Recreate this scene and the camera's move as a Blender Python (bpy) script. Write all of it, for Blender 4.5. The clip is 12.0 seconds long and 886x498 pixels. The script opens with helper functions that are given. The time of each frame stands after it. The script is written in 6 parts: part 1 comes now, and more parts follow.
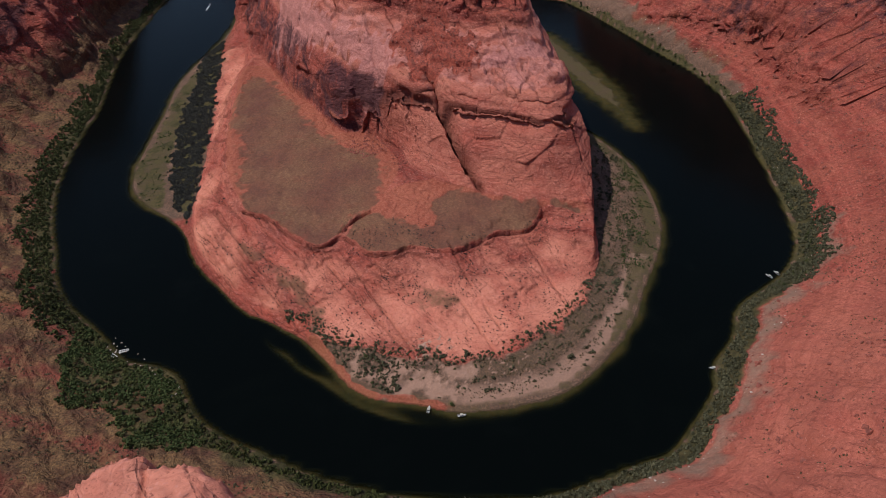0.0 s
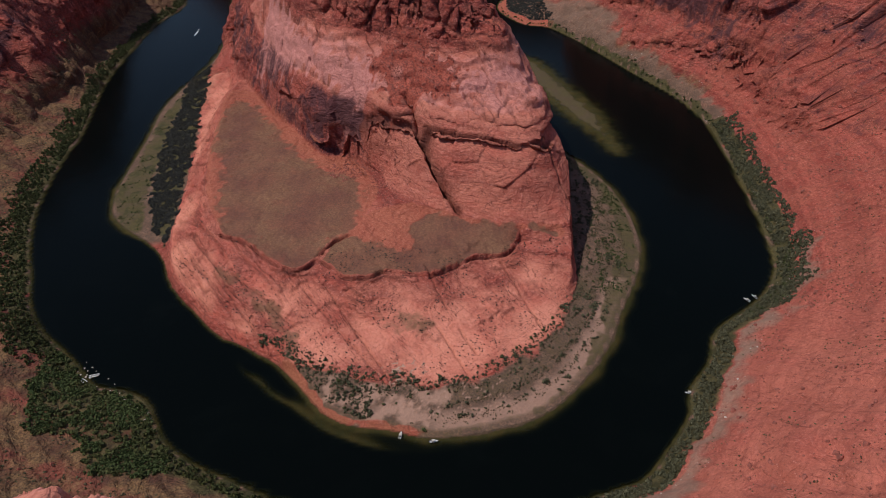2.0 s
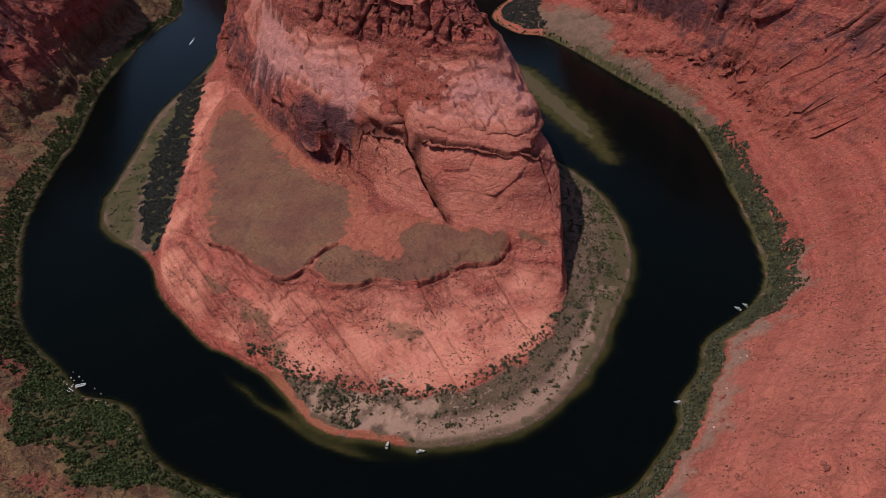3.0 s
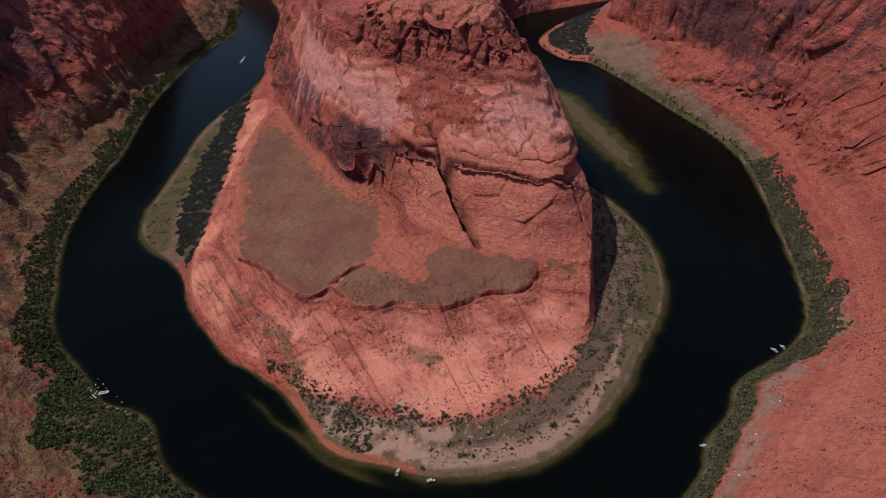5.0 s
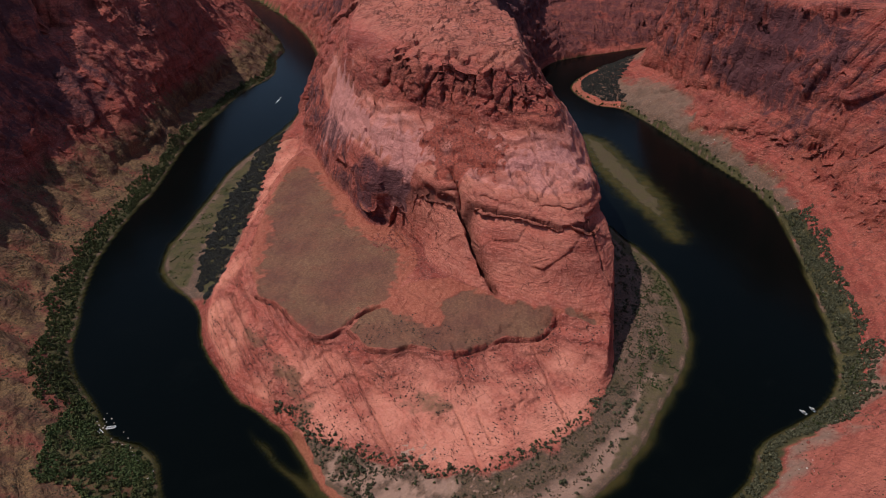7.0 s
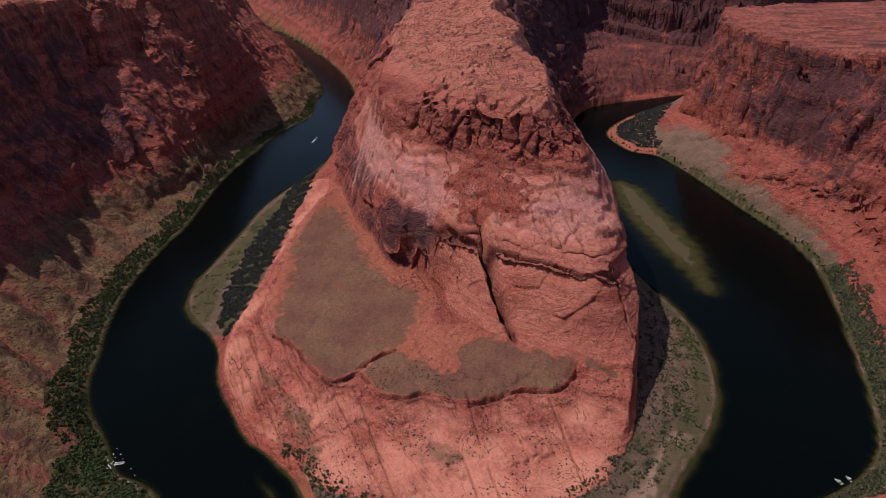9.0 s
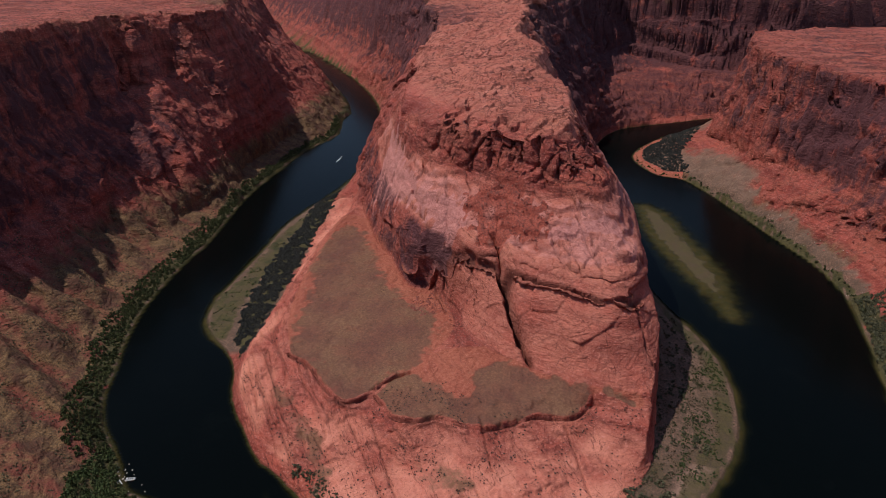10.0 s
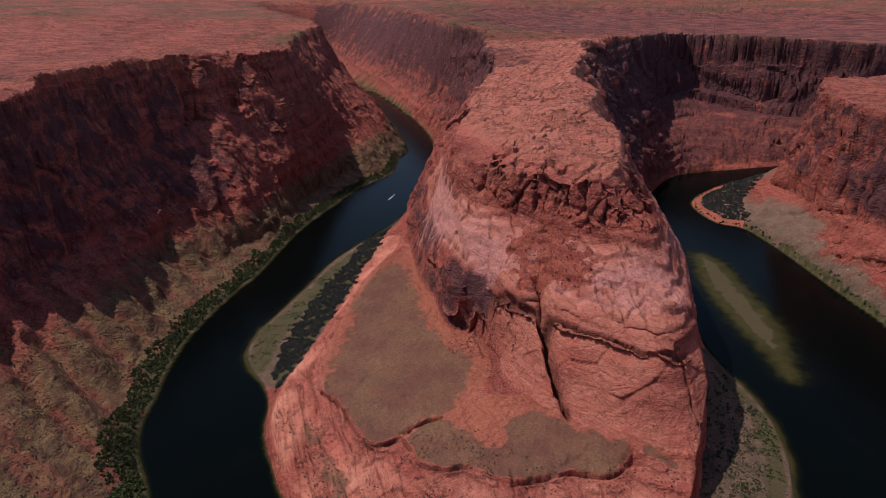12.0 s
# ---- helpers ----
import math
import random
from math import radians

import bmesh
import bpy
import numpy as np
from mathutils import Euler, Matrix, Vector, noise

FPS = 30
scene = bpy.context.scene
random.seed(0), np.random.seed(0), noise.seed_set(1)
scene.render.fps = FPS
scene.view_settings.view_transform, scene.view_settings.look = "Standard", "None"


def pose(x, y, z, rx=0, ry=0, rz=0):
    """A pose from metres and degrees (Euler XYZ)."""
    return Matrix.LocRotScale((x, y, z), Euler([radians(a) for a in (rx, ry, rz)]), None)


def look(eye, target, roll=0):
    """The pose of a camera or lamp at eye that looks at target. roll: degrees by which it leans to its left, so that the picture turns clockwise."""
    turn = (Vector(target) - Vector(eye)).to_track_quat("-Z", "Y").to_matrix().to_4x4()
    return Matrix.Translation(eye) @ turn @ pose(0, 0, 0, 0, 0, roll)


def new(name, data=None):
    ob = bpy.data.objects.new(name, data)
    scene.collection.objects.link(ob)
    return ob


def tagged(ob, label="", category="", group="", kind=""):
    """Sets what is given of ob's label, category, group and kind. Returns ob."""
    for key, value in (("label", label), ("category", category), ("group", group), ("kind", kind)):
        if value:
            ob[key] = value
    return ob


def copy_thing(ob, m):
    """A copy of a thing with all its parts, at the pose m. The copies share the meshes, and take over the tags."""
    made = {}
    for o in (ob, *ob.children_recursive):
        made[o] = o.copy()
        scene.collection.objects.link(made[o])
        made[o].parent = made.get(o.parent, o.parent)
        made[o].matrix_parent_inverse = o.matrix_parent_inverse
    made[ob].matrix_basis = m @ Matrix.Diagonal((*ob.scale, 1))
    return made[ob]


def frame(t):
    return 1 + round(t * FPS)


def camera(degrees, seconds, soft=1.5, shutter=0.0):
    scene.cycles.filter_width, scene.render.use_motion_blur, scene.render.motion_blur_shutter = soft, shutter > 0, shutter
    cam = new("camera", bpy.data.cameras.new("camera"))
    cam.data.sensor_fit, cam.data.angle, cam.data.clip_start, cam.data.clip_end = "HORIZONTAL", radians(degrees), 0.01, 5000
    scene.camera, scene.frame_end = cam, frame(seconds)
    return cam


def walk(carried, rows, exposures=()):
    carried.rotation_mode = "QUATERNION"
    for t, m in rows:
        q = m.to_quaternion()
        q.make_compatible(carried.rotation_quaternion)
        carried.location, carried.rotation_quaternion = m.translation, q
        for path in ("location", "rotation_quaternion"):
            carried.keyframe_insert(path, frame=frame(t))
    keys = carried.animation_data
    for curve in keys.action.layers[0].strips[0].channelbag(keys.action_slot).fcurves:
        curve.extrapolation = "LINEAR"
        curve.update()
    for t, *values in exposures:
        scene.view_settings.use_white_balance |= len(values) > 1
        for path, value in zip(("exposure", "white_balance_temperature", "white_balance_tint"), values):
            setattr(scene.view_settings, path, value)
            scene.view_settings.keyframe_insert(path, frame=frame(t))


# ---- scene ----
cam = camera(66.4, 12.0, 0.9)
PATH = [
    (0, (1.58, -1.367, 381.312), (1.551, 0.204, 380.074), 0.5),
    (0.5, (5.63, -0.836, 381.15), (5.603, 0.742, 379.922), 0.6),
    (1, (9.904, -0.532, 380.909), (9.879, 1.057, 379.695), 0.6),
    (1.5, (14.031, 0.057, 380.72), (14.008, 1.659, 379.522), 0.7),
    (2, (18.674, 0.39, 380.61), (18.653, 2.003, 379.427), 0.7),
    (2.5, (22.875, 1.049, 380.582), (22.853, 2.667, 379.406), 0.8),
    (3, (27.401, 2.266, 380.386), (27.38, 3.892, 379.222), 0.7),
    (3.2, (29.241, 2.89, 380.357), (29.215, 4.52, 379.198), 0.7),
    (4.8, (43.301, 8.892, 379.571), (43.15, 10.541, 378.45), 0.5),
    (5, (44.929, 9.762, 379.529), (44.768, 11.415, 378.415), 0.4),
    (5.5, (49.126, 12.149, 379.275), (48.937, 13.815, 378.185), 0.3),
    (6, (53.453, 14.988, 379.027), (53.235, 16.667, 377.963), 0.3),
    (6.5, (57.5, 17.732, 378.715), (57.253, 19.422, 377.675), 0.2),
    (7, (61.377, 20.44, 378.363), (61.1, 22.142, 377.349), 0.2),
    (7.2, (62.953, 21.415, 378.304), (62.664, 23.122, 377.302), 0.2),
    (8.8, (75.543, 31.626, 376.982), (75.147, 33.357, 376.062), -0.7),
    (9, (76.994, 32.924, 376.936), (76.591, 34.659, 376.027), 0.1),
    (9.5, (80.409, 36.099, 376.943), (79.97, 37.838, 376.058), 0.1),
    (10, (84.159, 39.704, 376.642), (83.673, 41.444, 375.785), 0.1),
    (10.5, (87.716, 43.335, 376.208), (87.185, 45.075, 375.375), 0.0),
    (11, (91.169, 47.288, 375.733), (90.592, 49.025, 374.927), 0.1),
    (11.5, (94.488, 51.179, 375.357), (93.868, 52.913, 374.577), 0.0),
    (12, (97.647, 55.149, 375.024), (96.981, 56.878, 374.271), 0.1),
]
walk(cam, [(t, look(eye, target, roll)) for t, eye, target, roll in PATH])

# ---- world, sun and exposure ----
SUN_AZ, SUN_EL = 190.0, 61.0          # degrees: azimuth from +x, counter-clockwise; height
SUN_DIR = Vector((math.cos(radians(SUN_AZ)) * math.cos(radians(SUN_EL)),
                  math.sin(radians(SUN_AZ)) * math.cos(radians(SUN_EL)), math.sin(radians(SUN_EL))))
world = bpy.data.worlds.new("sky")
scene.world = world
world.use_nodes = True
wn, wl = world.node_tree.nodes, world.node_tree.links
sky = wn.new("ShaderNodeTexSky")
sky.sky_type, sky.sun_disc = "NISHITA", False
sky.sun_elevation, sky.sun_rotation = radians(SUN_EL), radians(90 - SUN_AZ)
sky.air_density, sky.dust_density, sky.altitude = 1.0, 1.2, 1300
wl.new(sky.outputs[0], wn["Background"].inputs[0])
wn["Background"].inputs[1].default_value = 0.112
sun = new("sun", bpy.data.lights.new("sun", "SUN"))
sun.data.energy, sun.data.angle, sun.data.color = 3.0, radians(0.55), (1.0, 0.93, 0.88)
sun.matrix_world = look(SUN_DIR * 900, (0, 0, 0))


# ---- materials ----
class Nodes:
    """A small helper to write node materials in short lines."""

    def __init__(self, name):
        self.mat = bpy.data.materials.new(name)
        self.mat.use_nodes = True
        self.n, self.l = self.mat.node_tree.nodes, self.mat.node_tree.links
        self.bsdf = self.n["Principled BSDF"]
        self.out = self.n["Material Output"]
        self.pos = self.n.new("ShaderNodeTexCoord").outputs["Object"]

    def put(self, socket, value):
        if isinstance(value, bpy.types.NodeSocket):
            self.l.new(value, socket)
        elif isinstance(value, (tuple, list)) and len(value) == 3 and socket.type == "RGBA":
            socket.default_value = (*value, 1)
        else:
            socket.default_value = value

    def noise(self, scale, detail=4, rough=0.55, vector=None, stretch=None, warp=0.0):
        v = self.pos if vector is None else vector
        if stretch:
            m = self.n.new("ShaderNodeMapping")
            m.inputs["Scale"].default_value = stretch
            self.l.new(v, m.inputs["Vector"])
            v = m.outputs[0]
        t = self.n.new("ShaderNodeTexNoise")
        t.inputs["Scale"].default_value, t.inputs["Detail"].default_value = scale, detail
        t.inputs["Roughness"].default_value, t.inputs["Distortion"].default_value = rough, warp
        self.l.new(v, t.inputs["Vector"])
        return t.outputs["Fac"]

    def line_noise(self, w, scale, detail=3):
        t = self.n.new("ShaderNodeTexNoise")
        t.noise_dimensions = "1D"
        t.inputs["Scale"].default_value, t.inputs["Detail"].default_value = scale, detail
        self.put(t.inputs["W"], w)
        return t.outputs["Fac"]

    def bent(self, amount, scale):
        """Object coordinates, pushed about by a slow noise."""
        t = self.n.new("ShaderNodeTexNoise")
        t.inputs["Scale"].default_value, t.inputs["Detail"].default_value = scale, 3
        self.l.new(self.pos, t.inputs["Vector"])
        v = self.n.new("ShaderNodeVectorMath")
        v.operation = "MULTIPLY_ADD"
        v.inputs[1].default_value = (amount, amount, amount)
        self.l.new(t.outputs["Color"], v.inputs[0])
        self.l.new(self.pos, v.inputs[2])
        return v.outputs[0]

    def cells(self, scale, feature="DISTANCE_TO_EDGE", stretch=None, out="Distance", vector=None):
        v = self.pos if vector is None else vector
        if stretch:
            m = self.n.new("ShaderNodeMapping")
            m.inputs["Scale"].default_value = stretch
            self.l.new(v, m.inputs["Vector"])
            v = m.outputs[0]
        t = self.n.new("ShaderNodeTexVoronoi")
        t.feature = feature
        t.inputs["Scale"].default_value = scale
        self.l.new(v, t.inputs["Vector"])
        return t.outputs[out]

    def math(self, op, a, b=0.0, c=0.0, clamp=False):
        t = self.n.new("ShaderNodeMath")
        t.operation, t.use_clamp = op, clamp
        for s, v in zip(t.inputs, (a, b, c)):
            self.put(s, v)
        return t.outputs[0]

    def ramp(self, value, low, high, to_low=0.0, to_high=1.0):
        t = self.n.new("ShaderNodeMapRange")
        t.interpolation_type = "SMOOTHSTEP"
        for s, v in zip(t.inputs, (value, low, high, to_low, to_high)):
            self.put(s, v)
        return t.outputs[0]

    def mix(self, fac, a, b, blend="MIX"):
        t = self.n.new("ShaderNodeMix")
        t.data_type, t.blend_type = "RGBA", blend
        self.put(t.inputs["Factor"], fac)
        self.put(t.inputs["A"], a)
        self.put(t.inputs["B"], b)
        return t.outputs["Result"]

    def layer(self, name):
        t = self.n.new("ShaderNodeAttribute")
        t.attribute_name = name
        s = self.n.new("ShaderNodeSeparateColor")
        self.l.new(t.outputs["Color"], s.inputs[0])
        return [s.outputs[0], s.outputs[1], s.outputs[2], t.outputs["Alpha"]]

    def bump(self, height, strength, distance, normal=None):
        t = self.n.new("ShaderNodeBump")
        t.inputs["Strength"].default_value, t.inputs["Distance"].default_value = strength, distance
        self.put(t.inputs["Height"], height)
        if normal is not None:
            self.l.new(normal, t.inputs["Normal"])
        return t.outputs[0]

    def finish(self, color, rough, normal=None, spec=0.25):
        self.put(self.bsdf.inputs["Base Color"], color)
        self.put(self.bsdf.inputs["Roughness"], rough)
        self.bsdf.inputs["Specular IOR Level"].default_value = spec
        if normal is not None:
            self.l.new(normal, self.bsdf.inputs["Normal"])
        return self.mat


def make_terrain_material():
    """Red sandstone with dipping beds, joints and stains (some shade and haze painted in with them), under soil, sand,
    scree and weeds where the layers say so.
    """
    m = Nodes("red_sandstone")
    xyz = m.n.new("ShaderNodeSeparateXYZ")
    m.l.new(m.pos, xyz.inputs[0])
    soil, sand, green, talus = m.layer("cover_a")
    pale, varnish_shade, tan, orange = m.layer("cover_b")
    light, wet, crack, pave = m.layer("cover_c")
    big, mid, fine = m.noise(0.011, 3), m.noise(0.06, 5, 0.62), m.noise(0.5, 6, 0.7)
    grit = m.noise(1.6, 4, 0.75)
    bed = m.math("MULTIPLY_ADD", big, 12.0, xyz.outputs[2])
    bed = m.math("MULTIPLY_ADD", mid, 2.0, bed)
    bed = m.math("MULTIPLY_ADD", xyz.outputs[0], 0.045, bed)
    strata = m.line_noise(bed, 0.08, 4)
    laminae = m.line_noise(bed, 0.6, 4)
    blot = m.noise(0.03, 5, 0.65)
    # creased faces and cross-bedding, at the size of rooms and houses
    fold = m.noise(0.045, 6, 0.6, stretch=(1.0, 1.0, 1.9), warp=0.6)
    crease = m.math("ABSOLUTE", m.math("SUBTRACT", fold, 0.5))
    swirl = m.noise(0.035, 4, 0.55, stretch=(0.5, 0.5, 2.6), warp=0.9)
    sweep = m.line_noise(m.math("MULTIPLY_ADD", swirl, 26.0, m.math("MULTIPLY", bed, 0.12)), 1.0, 3)
    cross = m.ramp(sweep, 0.36, 0.64)
    # blocks between joints, large and small
    bend = m.bent(22.0, 0.03)
    block = m.cells(0.042, stretch=(1.0, 1.0, 0.7), vector=bend)
    block_b = m.cells(0.13, stretch=(0.8, 1.0, 1.3), vector=bend)
    speck = m.math("MULTIPLY_ADD", fine, 0.6, m.math("MULTIPLY", grit, 0.4))
    rock = m.mix(m.ramp(strata, 0.35, 0.66), (0.23, 0.040, 0.028), (0.48, 0.107, 0.073))
    rock = m.mix(m.ramp(mid, 0.38, 0.68, 0.0, 0.6), rock, (0.37, 0.104, 0.082))
    rock = m.mix(m.ramp(blot, 0.42, 0.66, 0.0, 0.55), rock, (0.50, 0.150, 0.090))
    rock = m.mix(m.math("MULTIPLY", cross, 0.34), rock, (0.19, 0.043, 0.032))
    rock = m.mix(m.math("MULTIPLY", light, m.ramp(blot, 0.3, 0.6, 0.45, 1.0)), rock, m.mix(m.math("MULTIPLY", cross, 0.3), (0.66, 0.255, 0.172), (0.43, 0.132, 0.088)))
    rock = m.mix(m.math("MULTIPLY", m.ramp(crease, 0.014, 0.0, 0.0, 0.55), m.math("MULTIPLY_ADD", light, -0.7, 1.0)), rock, (0.13, 0.034, 0.026))
    rock = m.mix(m.math('MULTIPLY', m.ramp(laminae, 0.55, 0.62, 0.0, 0.42), m.math('SUBTRACT', 1.0, light)), rock, (0.16, 0.045, 0.036))
    rock = m.mix(m.ramp(speck, 0.53, 0.61, 0.0, 0.6), rock, (0.62, 0.26, 0.21))
    rock = m.mix(m.ramp(speck, 0.46, 0.37, 0.0, 0.75), rock, (0.15, 0.042, 0.033))
    turned = m.n.new("ShaderNodeVectorRotate")
    turned.rotation_type = "Z_AXIS"
    turned.inputs["Angle"].default_value = radians(51.5)
    m.l.new(m.pos, turned.inputs["Vector"])
    line_a = m.noise(0.05, 4, 0.6, vector=turned.outputs[0], stretch=(0.12, 1.0, 0.25))
    line_b = m.noise(0.06, 3, 0.6, vector=turned.outputs[0], stretch=(1.0, 0.2, 0.4))
    joints = m.math("ADD", m.ramp(m.math("ABSOLUTE", m.math("SUBTRACT", line_a, 0.5)), 0.007, 0.0),
                    m.math("MULTIPLY", m.ramp(m.math("ABSOLUTE", m.math("SUBTRACT", line_b, 0.5)), 0.007, 0.0), m.ramp(blot, 0.45, 0.6)), clamp=True)
    joints = m.math("MULTIPLY", joints, m.ramp(fine, 0.4, 0.6))
    rock = m.mix(m.math("MULTIPLY", joints, 0.7), rock, (0.085, 0.028, 0.022))
    # dark joints with debris, and shade painted into cracks and under lips
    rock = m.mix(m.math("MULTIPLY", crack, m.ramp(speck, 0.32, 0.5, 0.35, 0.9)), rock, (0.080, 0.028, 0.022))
    rough_rock = m.math("MULTIPLY", m.math("MULTIPLY_ADD", light, -1.7, 1.0, clamp=True), m.math("MULTIPLY_ADD", pave, -0.6, m.math("MULTIPLY_ADD", pale, -1.0, 1.0)), clamp=True)
    split = m.math("MAXIMUM", m.ramp(block, 0.035, 0.0, 0.0, 0.6), m.math("MULTIPLY", m.ramp(block_b, 0.05, 0.0, 0.0, 0.5), m.ramp(mid, 0.42, 0.58)))
    rock = m.mix(m.math("MULTIPLY", m.math("MULTIPLY", split, rough_rock), m.ramp(blot, 0.36, 0.54)), rock, (0.10, 0.027, 0.021))
    edge_noise = m.math("MULTIPLY_ADD", fine, 0.5, m.math("MULTIPLY", mid, 0.6))

    def cover(below, mask, color, sharp=0.25):
        k = m.math("ADD", mask, m.math("MULTIPLY_ADD", edge_noise, 0.9, -0.5))
        return m.mix(m.ramp(k, 0.5 - sharp, 0.5 + sharp), below, color)

    lilac = m.mix(m.ramp(speck, 0.4, 0.6), (0.44, 0.170, 0.148), (0.60, 0.270, 0.232))
    rock = m.mix(m.math("MULTIPLY", m.ramp(m.math("MULTIPLY_ADD", blot, 0.9, m.math("SUBTRACT", pale, 0.5)), 0.45, 0.75), 0.75), rock, lilac)
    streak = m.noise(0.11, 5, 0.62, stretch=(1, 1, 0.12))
    stain_shade = m.math("MULTIPLY_ADD", m.noise(0.03, 6, 0.68, warp=0.8), 1.0, m.math("MULTIPLY", streak, 0.22))
    stain_shade = m.math("MULTIPLY", m.ramp(varnish_shade, 0.0, 0.3), m.ramp(m.math("MULTIPLY_ADD", varnish_shade, 0.2, stain_shade), 0.66, 0.86))
    # dark patina colour, made more purple to paint haze over the shaded west wall
    rock = m.mix(m.math("MULTIPLY", stain_shade, 0.9), rock, m.mix(m.ramp(grit, 0.35, 0.65), (0.050, 0.021, 0.026), (0.112, 0.042, 0.045)))
    scree = m.mix(m.ramp(speck, 0.38, 0.62), (0.185, 0.041, 0.027), m.mix(m.ramp(strata, 0.4, 0.62), (0.36, 0.082, 0.054), (0.50, 0.134, 0.090)))
    rock = cover(rock, talus, scree)
    ochre = m.mix(m.ramp(speck, 0.4, 0.6), (0.30, 0.084, 0.048), (0.43, 0.142, 0.088))
    rock = cover(rock, orange, ochre, 0.4)
    rock = m.mix(m.math("MULTIPLY", joints, 0.4), rock, (0.12, 0.034, 0.026))
    # thin worn ledges on the bare flat tops: dark lines painted for their shadows and brush
    ripple = m.noise(0.07, 2, 0.55, vector=turned.outputs[0], stretch=(0.55, 0.4, 1.0), warp=0.4)
    ripple_b = m.noise(0.05, 3, 0.55, stretch=(0.3, 1.0, 1.0), warp=0.3)
    brow = m.noise(0.022, 4, 0.55, stretch=(1.0, 0.8, 1.0), warp=0.5)
    rock = m.mix(m.math("MULTIPLY", pave, m.ramp(brow, 0.44, 0.60, 0.0, 0.35)), rock, (0.28, 0.085, 0.057))
    thin = m.math("MAXIMUM", m.ramp(m.math("ABSOLUTE", m.math("SUBTRACT", brow, 0.5)), 0.012, 0.0), m.math("MAXIMUM", m.ramp(m.math("ABSOLUTE", m.math("SUBTRACT", ripple, 0.5)), 0.02, 0.0), m.ramp(m.math("ABSOLUTE", m.math("SUBTRACT", ripple_b, 0.48)), 0.022, 0.0)))
    rock = m.mix(m.math("MULTIPLY", pave, m.ramp(ripple_b, 0.42, 0.62, 0.0, 0.55)), rock, (0.46, 0.135, 0.092))
    rock = m.mix(m.math("MULTIPLY", m.math("MULTIPLY", thin, pave), m.ramp(fine, 0.34, 0.5, 0.25, 0.92)), rock, (0.11, 0.036, 0.028))
    # loose dark stones and pits
    pit = m.math("MULTIPLY", m.ramp(m.cells(0.19, "F1"), 0.17, 0.10), m.ramp(m.noise(0.03, 4), 0.52, 0.64))
    rock = m.mix(m.math("MULTIPLY", pit, 0.5), rock, (0.085, 0.032, 0.025))
    chip = m.math("MULTIPLY", m.ramp(m.cells(0.33, "F1"), 0.2, 0.12), m.ramp(m.noise(0.06, 3), 0.5, 0.62))
    rock = m.mix(m.math("MULTIPLY", chip, 0.45), rock, (0.62, 0.27, 0.21))
    dirt = m.mix(m.ramp(blot, 0.35, 0.65), (0.200, 0.086, 0.056), (0.310, 0.168, 0.088))
    dirt = m.mix(m.ramp(mid, 0.46, 0.62, 0, 0.6), dirt, (0.265, 0.098, 0.060))
    dirt = m.mix(m.ramp(speck, 0.44, 0.62, 0, 0.8), m.mix(0.6, dirt, (0.065, 0.034, 0.028)), dirt)
    fleck = m.math("MULTIPLY_ADD", speck, 1.6, -0.86)
    ragged = m.math("MULTIPLY_ADD", blot, 1.5, m.math("MULTIPLY_ADD", mid, 1.0, m.math("ADD", fleck, -1.25)))
    lie = m.math("MULTIPLY", m.ramp(m.math("MULTIPLY_ADD", soil, 1.5, m.math("MULTIPLY_ADD", ragged, 1.15, -0.2)), 0.1, 0.85), m.ramp(soil, 0.02, 0.15))
    rock = m.mix(m.math("MULTIPLY", lie, 0.92), rock, dirt)
    straw = m.mix(m.ramp(mid, 0.35, 0.65), (0.130, 0.053, 0.034), (0.275, 0.158, 0.074))
    straw = m.mix(m.ramp(speck, 0.42, 0.6, 0.75, 0), straw, (0.055, 0.034, 0.022))
    rock = cover(rock, tan, straw, 0.4)
    beach = m.mix(m.ramp(mid, 0.35, 0.62), (0.285, 0.162, 0.108), (0.180, 0.100, 0.066))
    beach = m.mix(m.ramp(speck, 0.44, 0.62, 0.85, 0), beach, (0.085, 0.058, 0.042))
    beach = m.mix(m.math("MULTIPLY", pale, 0.8), beach, (0.60, 0.36, 0.265))
    rock = cover(rock, m.math("SUBTRACT", sand, m.math("MULTIPLY", orange, 2.0)), beach)
    weeds = m.mix(m.ramp(mid, 0.3, 0.6), (0.052, 0.048, 0.018), (0.112, 0.088, 0.036))
    weeds = m.mix(m.ramp(speck, 0.4, 0.6, 0.6, 0), weeds, (0.022, 0.024, 0.012))
    rock = cover(rock, green, weeds)
    rock = m.mix(wet, rock, m.mix(m.ramp(mid, 0.35, 0.65), (0.060, 0.056, 0.016), (0.105, 0.078, 0.022)))
    relief = m.math("MULTIPLY_ADD", fine, 0.75, m.math("MULTIPLY", grit, 0.3))
    relief = m.math("MULTIPLY_ADD", laminae, 0.35, relief)
    relief = m.math("MULTIPLY", relief, m.math("MULTIPLY_ADD", light, -0.7, 1.0))
    relief = m.math("MULTIPLY_ADD", mid, m.math("MULTIPLY_ADD", light, -0.4, 0.8), relief)
    bare = m.math("SUBTRACT", 1.0, m.math("MAXIMUM", soil, m.math("MAXIMUM", sand, m.math("MULTIPLY", talus, 0.8))), clamp=True)
    relief = m.math("MULTIPLY_ADD", m.math("MULTIPLY", m.ramp(crease, 0.0, 0.12), m.math("MULTIPLY", bare, m.math("MULTIPLY_ADD", light, -1.1, 1.0, clamp=True))), 1.4, relief)
    relief = m.math("MULTIPLY_ADD", m.math("MULTIPLY", sweep, m.math("MULTIPLY", bare, m.math("MULTIPLY_ADD", light, -0.6, 1.0))), 0.8, relief)
